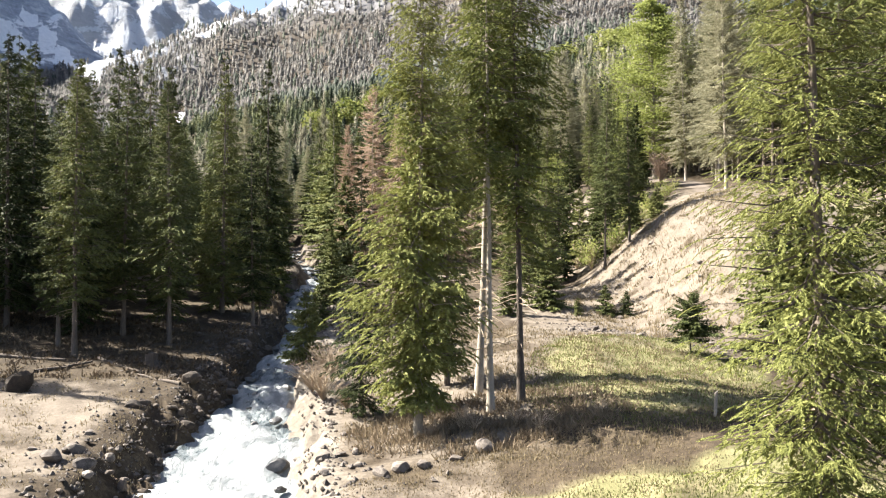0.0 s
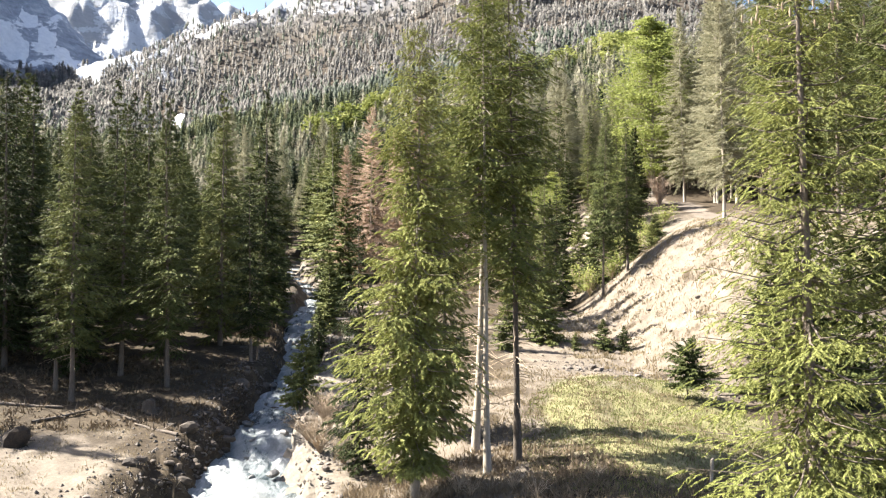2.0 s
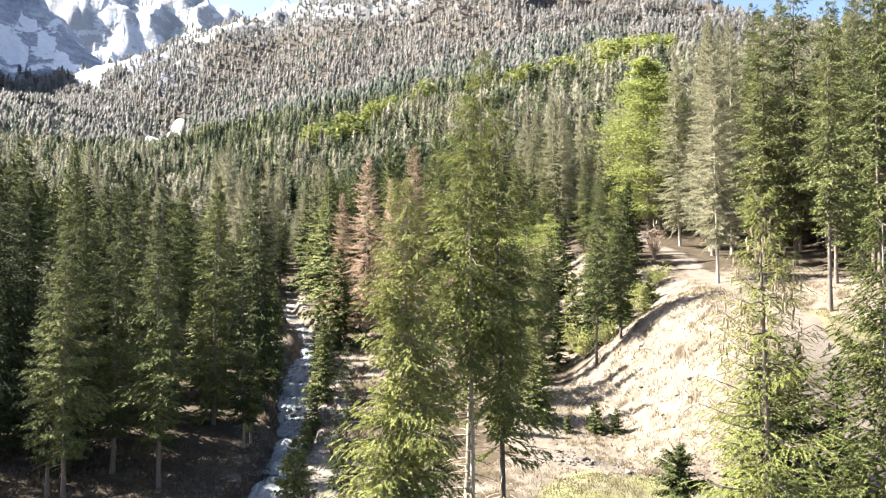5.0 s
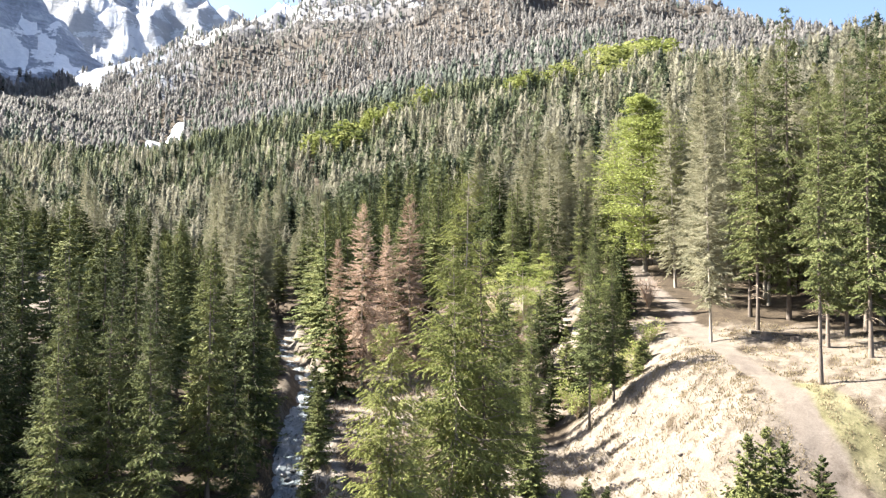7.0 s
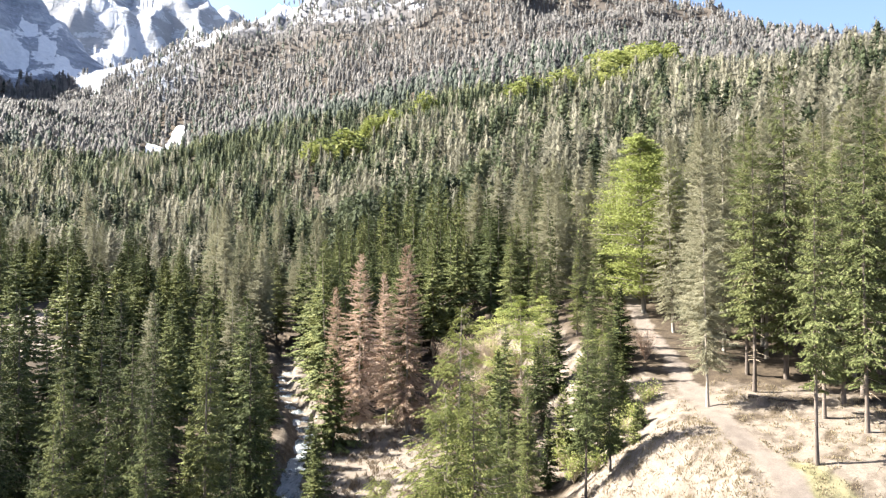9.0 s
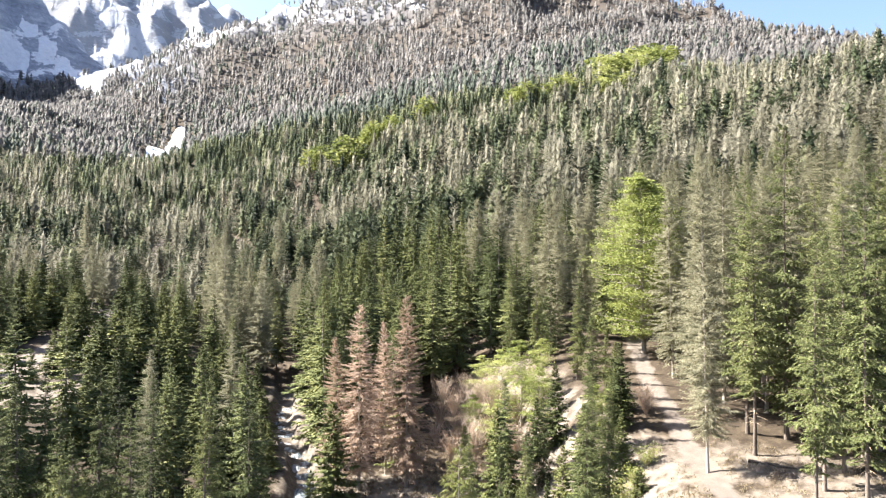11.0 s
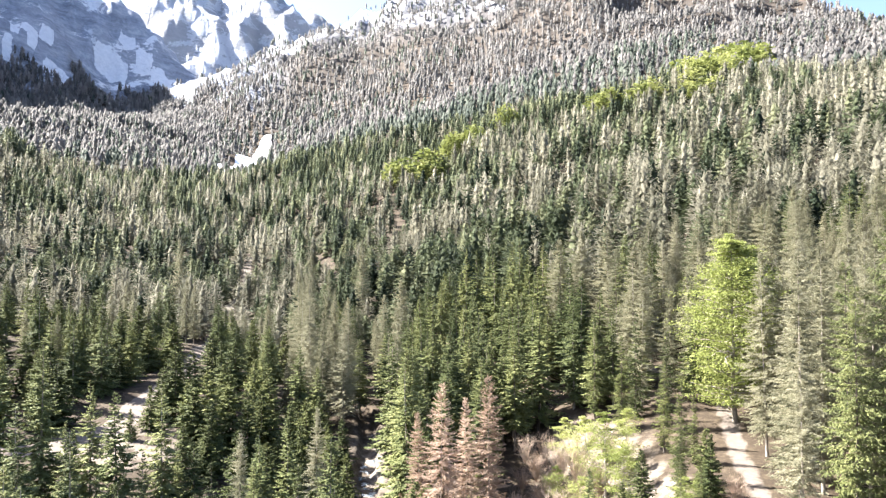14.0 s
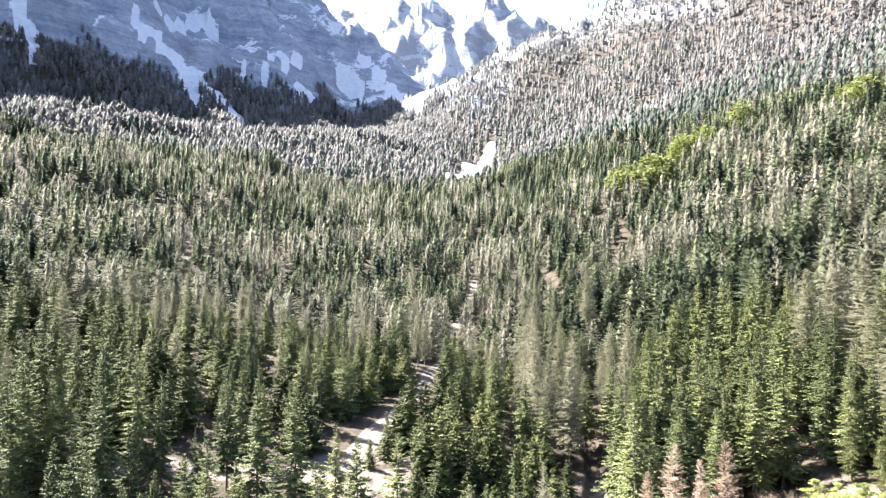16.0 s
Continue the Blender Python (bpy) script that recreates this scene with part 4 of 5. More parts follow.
# the bank and the terrace
for kind, x, y, h in (("young1", -8.5, 50.3, 3.6), ("young0", -8.8, 54.6, 4.2), ("near1", -12.0, 49.6, 8.5), ("near3", -13.6, 56.6, 10.0), ("young0", -9.0, 61.0, 6.5), ("young1", -14.6, 68.0, 8.0), ("young2", -10.2, 69.0, 6.0), ("near0", -17.2, 77.0, 11.0), ("young1", -12.0, 76.5, 5.5), ("larch1", -37.0, 133.0, 25.0), ("larch0", -34.0, 130.0, 20.0), ("larch1", -41.0, 140.0, 24.0), ("larch0", -31.0, 137.0, 22.0), ("young2", -52.5, 104.0, 6.5), ("young0", -53.5, 109.0, 7.5), ("young1", -54.8, 114.0, 8.0), ("young2", -55.6, 119.0, 8.5), ("young0", -53.0, 99.5, 4.5), ("near0", 5.2, 54.0, 11.0), ("near2", 6.6, 57.5, 12.0), ("near1", 3.6, 60.0, 14.0), ("young2", 7.4, 52.5, 5.5), ("young0", 4.4, 50.5, 4.5), ("near3", 8.4, 62.0, 12.0), ("terr1", 13.1, 61.0, 15.5), ("near1", 15.2, 61.5, 12.5), ("near0", 18.7, 86.5, 12.0), ("near2", 16.2, 74.0, 11.0), ("young1", 14.0, 69.0, 7.0), ("young0", 18.5, 71.0, 6.0),
                      ("terr1", 28.0, 53.0, 22.5), ("terr0", 33.8, 56.9, 24.0), ("terr2", 34.5, 72.0, 31.0), ("terr1", 30.2, 69.0, 25.0), ("terr0", 31.4, 73.6, 26.0), ("terr2", 38.0, 65.0, 28.0),
                      ("terr0", 32.3, 60.4, 22.0), ("terr1", 37.5, 58.0, 23.0), ("larch1", 40.5, 71.0, 27.0), ("terr0", 42.0, 62.0, 24.0), ("larch0", 36.0, 80.0, 28.0), ("larch1", 33.0, 84.0, 27.0), ("larch0", 44.0, 80.0, 26.0),
                      ("larch0", 24.9, 66.2, 20.5), ("larch1", 29.4, 80.0, 26.0), ("larch1", 32.0, 88.0, 27.0), ("larch2", 35.0, 93.0, 28.0), ("larch0", 39.0, 88.0, 28.0), ("larch1", 36.5, 102.0, 29.0), ("larch0", 41.0, 97.0, 29.0), ("larch1", 43.5, 90.0, 28.0), ("terr2", 41.5, 74.0, 27.0), ("terr0", 37.0, 70.5, 25.0), ("terr2", 45.0, 69.0, 27.0), ("larch1", 30.5, 94.5, 25.0), ("terr2", 35.5, 63.5, 24.0), ("terr0", 40.5, 67.0, 26.0), ("terr2", 46.0, 75.0, 28.0), ("terr2", 47.5, 62.5, 26.0), ("terr0", 44.0, 57.0, 24.0),
                      ("beech", 29.6, 105.0, 26.0), ("beech", 33.0, 112.0, 24.0), ("birch", 11.5, 96.0, 11.5), ("birch", 8.0, 90.0, 8.0), ("birch", 17.5, 78.0, 6.0), ("birch", 5.5, 96.0, 7.0), ("birch", 9.5, 103.0, 9.0), ("birch", 13.0, 90.0, 8.0), ("birch", 14.5, 100.0, 8.0), ("birch", 7.0, 110.0, 7.0), ("young0", 12.0, 84.0, 7.0), ("young1", 4.0, 86.5, 6.0), ("near0", 15.0, 108.0, 14.0), ("near2", 17.5, 112.0, 16.0), ("near1", 20.5, 104.0, 14.0), ("near3", 12.0, 116.0, 15.0), ("near0", 19.0, 98.0, 12.0), ("near2", 21.5, 92.0, 9.0), ("mid0", -13.5, 163.0, 21.0), ("mid2", -9.0, 167.5, 23.0), ("mid3", -5.0, 163.5, 22.0), ("mid0", -1.3, 169.0, 23.5), ("mid1", 2.5, 164.0, 21.5), ("mid3", 5.5, 170.5, 22.0), ("mid2", -17.5, 170.0, 20.0), ("mid3", -12.0, 174.0, 22.0), ("mid0", -6.0, 174.5, 23.0), ("mid2", 0.5, 176.5, 23.0), ("mid3", -21.5, 177.0, 19.0), ("mid0", -9.0, 157.0, 20.0), ("mid3", -3.0, 156.5, 19.0), ("bare", 4.0, 125.0, 9.0), ("bare", 1.5, 128.0, 8.0),
                      ("larch0", -50.5, 169.0, 24.0), ("larch1", -47.0, 164.0, 22.0), ("larch1", -43.5, 171.0, 23.0), ("larch0", -39.5, 160.0, 21.0), ("larch1", -36.0, 154.0, 20.0), ("larch1", -44.5, 157.0, 21.0), ("larch0", -55.5, 198.0, 24.0), ("larch1", -44.5, 210.0, 25.0), ("larch1", -90.0, 192.0, 24.0), ("dead1", -8.0, 84.5, 21.0), ("dead1", -2.6, 83.5, 21.5), ("dead0", -5.2, 88.0, 18.0), ("dead0", -10.6, 87.0, 17.0), ("larch2", -19.0, 120.0, 23.0), ("young2", -10.5, 82.0, 11.0), ("young0", 14.5, 66.0, 6.5), ("near1", 16.5, 70.5, 8.5), ("near3", 18.2, 74.5, 9.5), ("young1", 19.8, 77.5, 9.0), ("young2", 15.5, 74.5, 7.5), ("young0", 13.0, 72.0, 7.0), ("near0", 17.3, 80.0, 10.0), ("young2", 20.6, 82.0, 7.5), ("near2", 12.0, 78.5, 10.0), ("young1", 14.0, 83.0, 9.0), ("near3", 10.0, 74.0, 10.0), ("near0", 9.0, 67.5, 11.5), ("near2", 6.5, 65.0, 12.0), ("young1", 11.0, 68.5, 6.5), ("young2", 17.6, 40.0, 9.0), ("young0", 20.8, 38.6, 8.2), ("young2", 19.2, 39.6, 8.6),
                      ("young2", 19.5, 42.5, 7.5), ("bush", -7.3, 40.4, 3.9), ("bush", 10.9, 50.8, 2.2), ("bush", 12.2, 50.2, 1.8), ("bush", 9.0, 50.5, 1.3), ("round", 12.6, 38.6, 3.0), ("bush", 16.5, 64.5, 2.8), ("bush", 18.8, 66.0, 2.6), ("bush", 17.6, 63.2, 2.2)):
    plant(kind, x, y, h)

# ---- the woods ----
CLEAR = [(-6, 168, 13, 10), (9.5, 38, 9, 14), (-57, 99, 8, 11), (-51, 88, 8, 7), (-43, 112, 4, 4), (9, 90, 7, 10), (-8, 36, 6, 12), (22, 55, 9, 11), (0, 18, 24, 22), (-24, 28, 16, 14), (-4, 75, 6, 12)]
rngf = np.random.RandomState(8)


def wooded(x, y):
    """Where trees may stand."""
    u, v = uv(x, y)
    s = v - river_v(u)
    ok = (np.abs(s) > np.where(u < 60, 4.2, np.where(u < 140, 3.2, 0))) & (off_line(x, y, TRACK) > 3.2) & (off_line(x, y, ROAD) > 4.4 - 2.2 * smooth(118, 150, y)) & (off_line(x, y, SPUR) > 3.4)
    for cx, cy, rx, ry in CLEAR:
        ok &= blob(x, y, cx, cy, rx, ry) > 1 + 0.15 * wobble(x, y, 11, 3)
    ok &= (snow_fan(x, y) > 1.15) & (scar(x, y) > 0.95)
    return ok


def scatter(r0, r1, spacing, az0=-60, az1=36):
    """Places on a jittered grid in a ring of the valley, with azimuths."""
    g = np.arange(-r1, r1, spacing)
    x, y = [a.ravel() for a in np.meshgrid(g, g)]
    x, y = x + rngf.uniform(-0.48, 0.48, len(x)) * spacing, y + rngf.uniform(-0.48, 0.48, len(y)) * spacing
    r, az = np.hypot(x, y), np.degrees(np.arctan2(x, y))
    keep = (r >= r0) & (r < r1) & (az > az0) & (az < az1)
    x, y = x[keep], y[keep]
    keep = wooded(x, y)
    return x[keep], y[keep]


def larch_share(x, y, z):
    return np.clip(0.24 + 0.62 * fractal(x, y, 110, 2, 21) + 0.24 * smooth(-60, 120, x) + 0.6 * smooth(170, 290, z) * smooth(-250, 0, x) + 0.3 * smooth(190, 330, z), 0.05, 0.88)


# nearest woods: every tree a thing
xa, ya = scatter(48, 128, 4.7, -62, 40)
xb, yb = scatter(128, 185, 5.1, -58, 34)
x, y = np.append(xa, xb), np.append(ya, yb)
for a, b in zip(x, y):
    if any(abs(a - p) < 2.3 and abs(b - q) < 2.3 for p, q, _ in PLANTED) or (b < 60 and a > -14) or (10 < a < 33 and b < 112) or (33 <= a < 46 and b < 86) or (-1 < a < 12 and 80 < b < 118) or (-26 < a < 6 and 60 < b < 80 and a > -12):
        continue
    pick = rngf.uniform()
    u, v = uv(np.array([a]), np.array([b]))
    s = float(v[0] - river_v(u)[0])
    near_clearing = float(blob(np.array([a]), np.array([b]), -42, 108, 34, 27)[0]) < 1.0 and s < -3
    far_off = math.hypot(a, b) >= 128
    if far_off and not (-24 < a < 8 and b < 186 and s > 3):
        size = rngf.uniform(11, 22) * (1 - 0.36 * float(smooth(-12, -42, a)))
        wet = rngf.uniform() < float(larch_share(np.array([a]), np.array([b]), np.array([20.0]))[0]) + 0.35 * float(smooth(22, 40, a))
        plant("larch%d" % rngf.randint(3) if wet else ("young%d" % rngf.randint(3) if size < 10.5 else "mid%d" % rngf.randint(5)), a, b, size * (1.15 if wet else 1.0), fat=rngf.uniform(1.2, 1.6))
    elif -24 < a < 8 and 96 < b and s > 3:
        plant("mid%d" % rngf.randint(5), a, b, rngf.uniform(15, 21), fat=rngf.uniform(1.1, 1.4))
    elif near_clearing:
        rngf.uniform() < 0.9 and plant("young%d" % rngf.randint(3), a, b, rngf.uniform(5.5, 11.5), fat=rngf.uniform(1.0, 1.35))
    elif s > 40 and pick < 0.6:
        plant("larch%d" % rngf.randint(3), a, b, rngf.uniform(15, 22))
    elif pick < 0.16 and a > -28:
        plant("larch%d" % rngf.randint(3), a, b, rngf.uniform(14, 21))
    elif pick < 0.36:
        plant("young%d" % rngf.randint(3), a, b, rngf.uniform(6, 12))
    else:
        plant(("near%d" if math.hypot(a, b) < 76 else "mid%d") % rngf.randint(5), a, b, rngf.uniform(13, 20) * (0.72 if a < -30 and b > 84 else 1.0), fat=rngf.uniform(1.0, 1.3))
for ob in KINDS.values():
    for o in (*ob.children_recursive, ob):
        bpy.data.objects.remove(o)


def forest(name, label, templates, x, y, hs, material):
    """Many far trees in one object; each tree has its own hue, turn and height."""
    if not len(x):
        return
    z = land(x, y)[0]
    which = rngf.randint(0, len(templates), len(x))
    vs, fs, tint, n = [], [], [], 0
    for k, (tv, tf) in enumerate(templates):
        idx = np.nonzero(which == k)[0]
        if not len(idx):
            continue
        a = rngf.uniform(0, math.tau, len(idx))
        c, s = np.cos(a)[:, None], np.sin(a)[:, None]
        h = hs[idx][:, None]
        fat = h ** 0.75 * 2.05 * rngf.uniform(1.35, 1.95, (len(idx), 1))
        vx = (tv[:, 0] * c - tv[:, 1] * s) * fat + x[idx][:, None]
        vy = (tv[:, 0] * s + tv[:, 1] * c) * fat + y[idx][:, None]
        vz = tv[:, 2] * h + z[idx][:, None] - 0.2
        vs.append(np.stack([vx, vy, vz], -1).reshape(-1, 3))
        fs.append((tf[None] + (np.arange(len(idx)) * len(tv))[:, None, None]).reshape(-1, 3) + n)
        n += len(idx) * len(tv)
        tint.append(np.repeat(rngf.uniform(0, 1, len(idx)) ** 1.15, len(tv)))
    ob = new(name, quick_mesh(name, np.concatenate(vs), np.concatenate(fs), material, True, tint=np.concatenate(tint)))
    return tagged(ob, label, "forest", kind="stuff")


def far_tree(h, r, low, seed, rows, points, loose_ends, power=0.85, body=1.0, **more):
    """A far tree of unit height: a thin trunk, a dense body of skirts and loose bough ends over it."""
    rng = np.random.RandomState(seed)
    tv, tf = tube(np.array([[0, 0, 0], [0, 0, h * 0.9]]), np.array([0.16, 0.02]), 3)
    pieces = [skirts(rng, h, r * body, low, rows, points, power), tufts(rng, h, r, low, loose_ends, power, **more)]
    v, f = merge(*pieces, (tv, tris(tf))) if loose_ends > 50 else merge(*pieces)
    return v / h, f


def leafy(h, r, seed, leaves, size):
    rng = np.random.RandomState(seed)
    d = unit(rng.normal(0, 1, (leaves, 3)))
    base = d * (rng.uniform(0.3, 1, (leaves, 1)) ** 0.5) * np.array([r, r, h * 0.42]) + np.array([0, 0, h * 0.55])
    L = size * rng.uniform(0.7, 1.3, leaves)
    v, f = kites(base, unit(rng.normal(0, 1, (leaves, 3)) * np.array([1, 1, 0.5])), L, L * 0.45, np.full(leaves, 0.1), rng, 0.4)
    return v / h, tris(f)


# ring from, ring to, spacing, skirts, points and loose ends of a spruce, then of a larch, beech leaves and their size
BANDS = [(185, 300, 6.2, (9, 4, 300), (6, 3, 460), (420, 0.75), "edge"), (300, 720, 8.0, (7, 4, 130), (5, 3, 190), (220, 1.1), "middle"), (720, 2050, 10.8, (3, 3, 18), (3, 3, 18), (60, 1.8), "far")]
GROVES = ((15.2, 860, 34, 60), (13.4, 700, 26, 60), (12.6, 600, 14, 16), (6.1, 596, 15, 14), (8.9, 590, 14, 14), (-1.0, 617, 10, 10), (-6.9, 480, 14, 14), (-4.6, 560, 12, 22), (-9.0, 486, 12, 12))
for BAND, (r0, r1, spacing, of_spruce, of_larch, of_beech, word) in enumerate(BANDS):
    x, y = scatter(r0, r1, spacing)
    if word == "far":
        more, also = scatter(850, 1800, 8.6, -56, -23)
        flank = land(more, also)[0] > 190
        x, y = np.append(x, more[flank]), np.append(y, also[flank])
    z, rock = land(x, y)
    r = np.hypot(x, y)
    line = 560 + 70 * wobble(x, y, 260, 9) + 230 * smooth(-250, 150, x)
    open_rock = rngf.uniform(0, 1, len(x)) < smooth(-40, 130, z - line) * 0.85
    az = np.degrees(np.arctan2(x, y))
    left_line = 385 + 60 * wobble(x, y, 170, 14) + rngf.normal(0, 14, len(x))
    left_line = left_line + 200 * smooth(-26, -18, az)
    keep = ~((az < -18) & (z > left_line)) & ~open_rock & ~((rock > 0.75) & (z > 395 + 60 * wobble(x, y, 180, 12))) & (couloirs(x, y) < 0.3) & (rngf.uniform(0, 1, len(x)) < 0.94 - (0.25, 0.1, 0.0)[BAND] * smooth(-30, 20, x))
    x, y, z, r, az = x[keep], y[keep], z[keep], r[keep], az[keep]
    behind = smooth(-30, 60, r - np.interp(az, [-22, -15, -9, 0, 10, 20], [760, 800, 850, 950, 1100, 1300]))
    keep = rngf.uniform(0, 1, len(x)) > 0.06 * behind
    x, y, z, r, az, behind = x[keep], y[keep], z[keep], r[keep], az[keep], behind[keep]
    h = ((9, 9, 11)[BAND] + (14, 13, 11)[BAND] * rngf.beta(1.6, 1.6, len(x))) * (1.05 - 0.2 * smooth(260, 520, z)) * (1 - (0.42, 0.3, 0.1)[BAND] * smooth((-12, -25, -25)[BAND], (-42, -60, -60)[BAND], x) * smooth(900, 300, r))
    # the nearer ridge is dark with spruce, the slopes behind it grey with larch
    share = larch_share(x, y, z)
    # extra pale larches high on the left flank stand in for haze
    share = share * (1 - 0.65 * smooth(480, 640, r) * (1 - behind) * (az > -21) * (az < 14)) + 0.35 * behind + 0.3 * smooth(200, 330, z) * (az < -21) + 0.35 * smooth(22, 40, x) * smooth(300, 220, r) - 0.8 * (blob(x, y, -8, 150, 16, 36) < 1)
    is_larch = rngf.uniform(0, 1, len(x)) < share
    patch = np.zeros(len(x), bool)
    for a, d, rx, ry in GROVES:
        cx, cy, _ = polar(a, d, 0)
        patch |= (blob(x, y, cx, cy, rx, ry) < 1) & (rngf.uniform(0, 1, len(x)) < 0.75)
    is_larch &= ~patch
    green = ~is_larch & ~patch
    spruces = [far_tree(16.0, (2.2, 2.3, 2.6)[BAND] + 0.16 * (k - 2), 0.5, 70 + k, *of_spruce, power=0.56 + 0.05 * k, body=(0.55, 0.62, 0.8)[BAND]) for k in range(6)]
    larches = [far_tree(16.0, (2.2, 2.4, 2.6)[BAND] + 0.12 * (k - 2), 1.2, 80 + k, *of_larch, power=0.42 + 0.05 * k, body=(0.26, 0.36, 0.75)[BAND], **(dict(droop=0.2, slim=(0.16, 0.24)[BAND], deep=0.25, size=0.30) if BAND < 2 else {})) for k in range(5)]
    size = {"edge": "dense", "middle": "thick", "far": "distant"}[word]
    forest("spruce_forest", "%s dark green spruce forest on the valley slopes" % size, spruces, x[green], y[green], h[green], (mat_spruce_far, mat_spruce_far, mat_spruce_hazy)[BAND])
    forest("larch_forest", "%s grey-brown larch wood among the spruces" % {"edge": "open", "middle": "scattered", "far": "distant"}[word], larches, x[is_larch], y[is_larch], h[is_larch] * 1.15, (mat_larch_far, mat_larch_far, mat_larch_hazy)[BAND])
    forest("beech_grove", "bright fresh green beeches among the spruces", [leafy(14.0, 3.4, 90 + k, *of_beech) for k in range(2)], x[patch], y[patch], h[patch] * 1.3, mat_beech_far)


# ---- stones, stumps, brush and grass ----
rngd = np.random.RandomState(17)


def boulder_mesh(name, seed, material, rough=0.28):
    rng = np.random.RandomState(seed)
    bm = bmesh.new()
    bmesh.ops.create_icosphere(bm, subdivisions=2, radius=0.5)
    cut = unit(rng.normal(0, 1, (9, 3)))
    reach = rng.uniform(0.26, 0.44, 9)
    for v in bm.verts:
        p = np.array(v.co)
        for c, d in zip(cut, reach):
            over = p @ c - d
            if over > 0:
                p = p - c * over * 0.92
        v.co = p + rng.normal(0, 0.012, 3)
    me = bpy.data.meshes.new(name)
    bm.to_mesh(me)
    bm.free()
    me.materials.append(material)
    return me


STONES = [boulder_mesh("stone", 100 + k, mat_stone) for k in range(7)]
DARK_STONES = [boulder_mesh("dark_stone", 140 + k, mat_stone_dark) for k in range(5)]
WET = [boulder_mesh("wet_stone", 120 + k, mat_wet) for k in range(4)]


def lay(name, me, x, y, size, label, category="stone", sink=0.25, z=None, group="stones along the stream"):
    ob = new(name, me)
    sx, sy, sz = size * rngd.uniform(0.75, 1.35), size * rngd.uniform(0.75, 1.2), size * rngd.uniform(0.5, 0.9)
    z = height(x, y) if z is None else z
    ob.matrix_world = pose(x, y, z + sz * (0.5 - sink) * 0.8, rngd.uniform(-15, 15), rngd.uniform(-15, 15), rngd.uniform(0, 360)) @ Matrix.Diagonal((sx, sy, sz, 1))
    return tagged(ob, label, category, group)


def at(u, s):
    v = float(river_v(u)) + s
    return v * math.cos(AX) - u * math.sin(AX), u * math.cos(AX) + v * math.sin(AX)


# boulders on both banks
for _ in range(210):
    u = 17 + 33 * rngd.beta(1.0, 1.3)
    half = float(river_half(u))
    side = -1 if rngd.uniform() < 0.62 else 1
    s = side * (half * 1.02 + rngd.gamma(1.5, 0.55))
    x, y = at(u, s)
    # the left bank beyond y 27 takes the darker stones
    lay("stone", (DARK_STONES[rngd.randint(5)] if side < 0 and y > 27 else STONES[rngd.randint(7)]), x, y, 0.10 + rngd.gamma(1.3, 0.14), "grey-brown rough stone lying on the stream bank")
for _ in range(90):
    u = 18 + 34 * rngd.uniform()
    x, y = at(u, -float(river_half(u)) * 1.0 - rngd.gamma(1.6, 0.6))
    lay("stone", DARK_STONES[rngd.randint(5)], x, y, 0.14 + rngd.gamma(1.4, 0.15), "dark brown rock on the steep stream bank", sink=0.3)
# dark wet stones in the water
for _ in range(34):
    u = 20 + 45 * rngd.uniform()
    x, y = at(u, rngd.uniform(-0.85, 0.85) * float(river_half(u)))
    lay("wet_stone", WET[rngd.randint(4)], x, y, rngd.uniform(0.25, 0.75), "dark wet stone standing out of the white water", sink=0.3, z=float(floor_z(np.array(u))) - 0.28, group="stones in the stream")
# pale rocks in front of the tree group and below the bank
for x, y, d in ((1.35, 24.4, 0.75), (-1.3, 23.4, 0.7), (-0.6, 23.5, 0.55), (-1.9, 23.2, 0.6), (-2.7, 24.2, 0.35), (0.4, 23.9, 0.4), (-3.4, 25.5, 0.4), (-14.6, 23.6, 0.4), (-13.2, 24.4, 0.3), (-11.9, 24.6, 0.55), (-12.2, 23.6, 0.7), (-11.2, 25.5, 0.5)):
    lay("rock", STONES[rngd.randint(7)], x, y, d, "pale grey rock half sunk in the dry grass", "rock", group="rocks on open ground")
for _ in range(60):
    t = rngd.uniform()
    x, y = 7.5 + 9.5 * t + rngd.normal(0, 0.5), 45.5 - 5.5 * t + rngd.normal(0, 0.6)
    lay("stone", STONES[rngd.randint(7)], x, y, 0.12 + rngd.gamma(1.5, 0.12), "grey stone fallen to the foot of the bank", group="stones below the bank")
for _ in range(24):
    x, y = rngd.uniform(11, 24), rngd.uniform(45, 60)
    lay("stone", STONES[rngd.randint(7)], x, y, rngd.uniform(0.12, 0.5), "pale stone lying on the bare bank", group="stones on the bank")


def spikes(n, x, y, low, high, spread, wide, rng, lean=0.5, segments=1):
    """Upright thin blades, as quads."""
    z = land(x, y)[0]
    base = np.stack([x, y, z - 0.03], 1)
    a = rng.uniform(0, math.tau, n)
    l = rng.uniform(0, lean, n)
    way = unit(np.stack([np.cos(a) * l, np.sin(a) * l, np.ones(n)], 1))
    length = rng.uniform(low, high, n)
    return kites(base, way, length, np.full(n, wide) * rng.uniform(0.6, 1.4, n), rng.uniform(0, spread, n), rng)


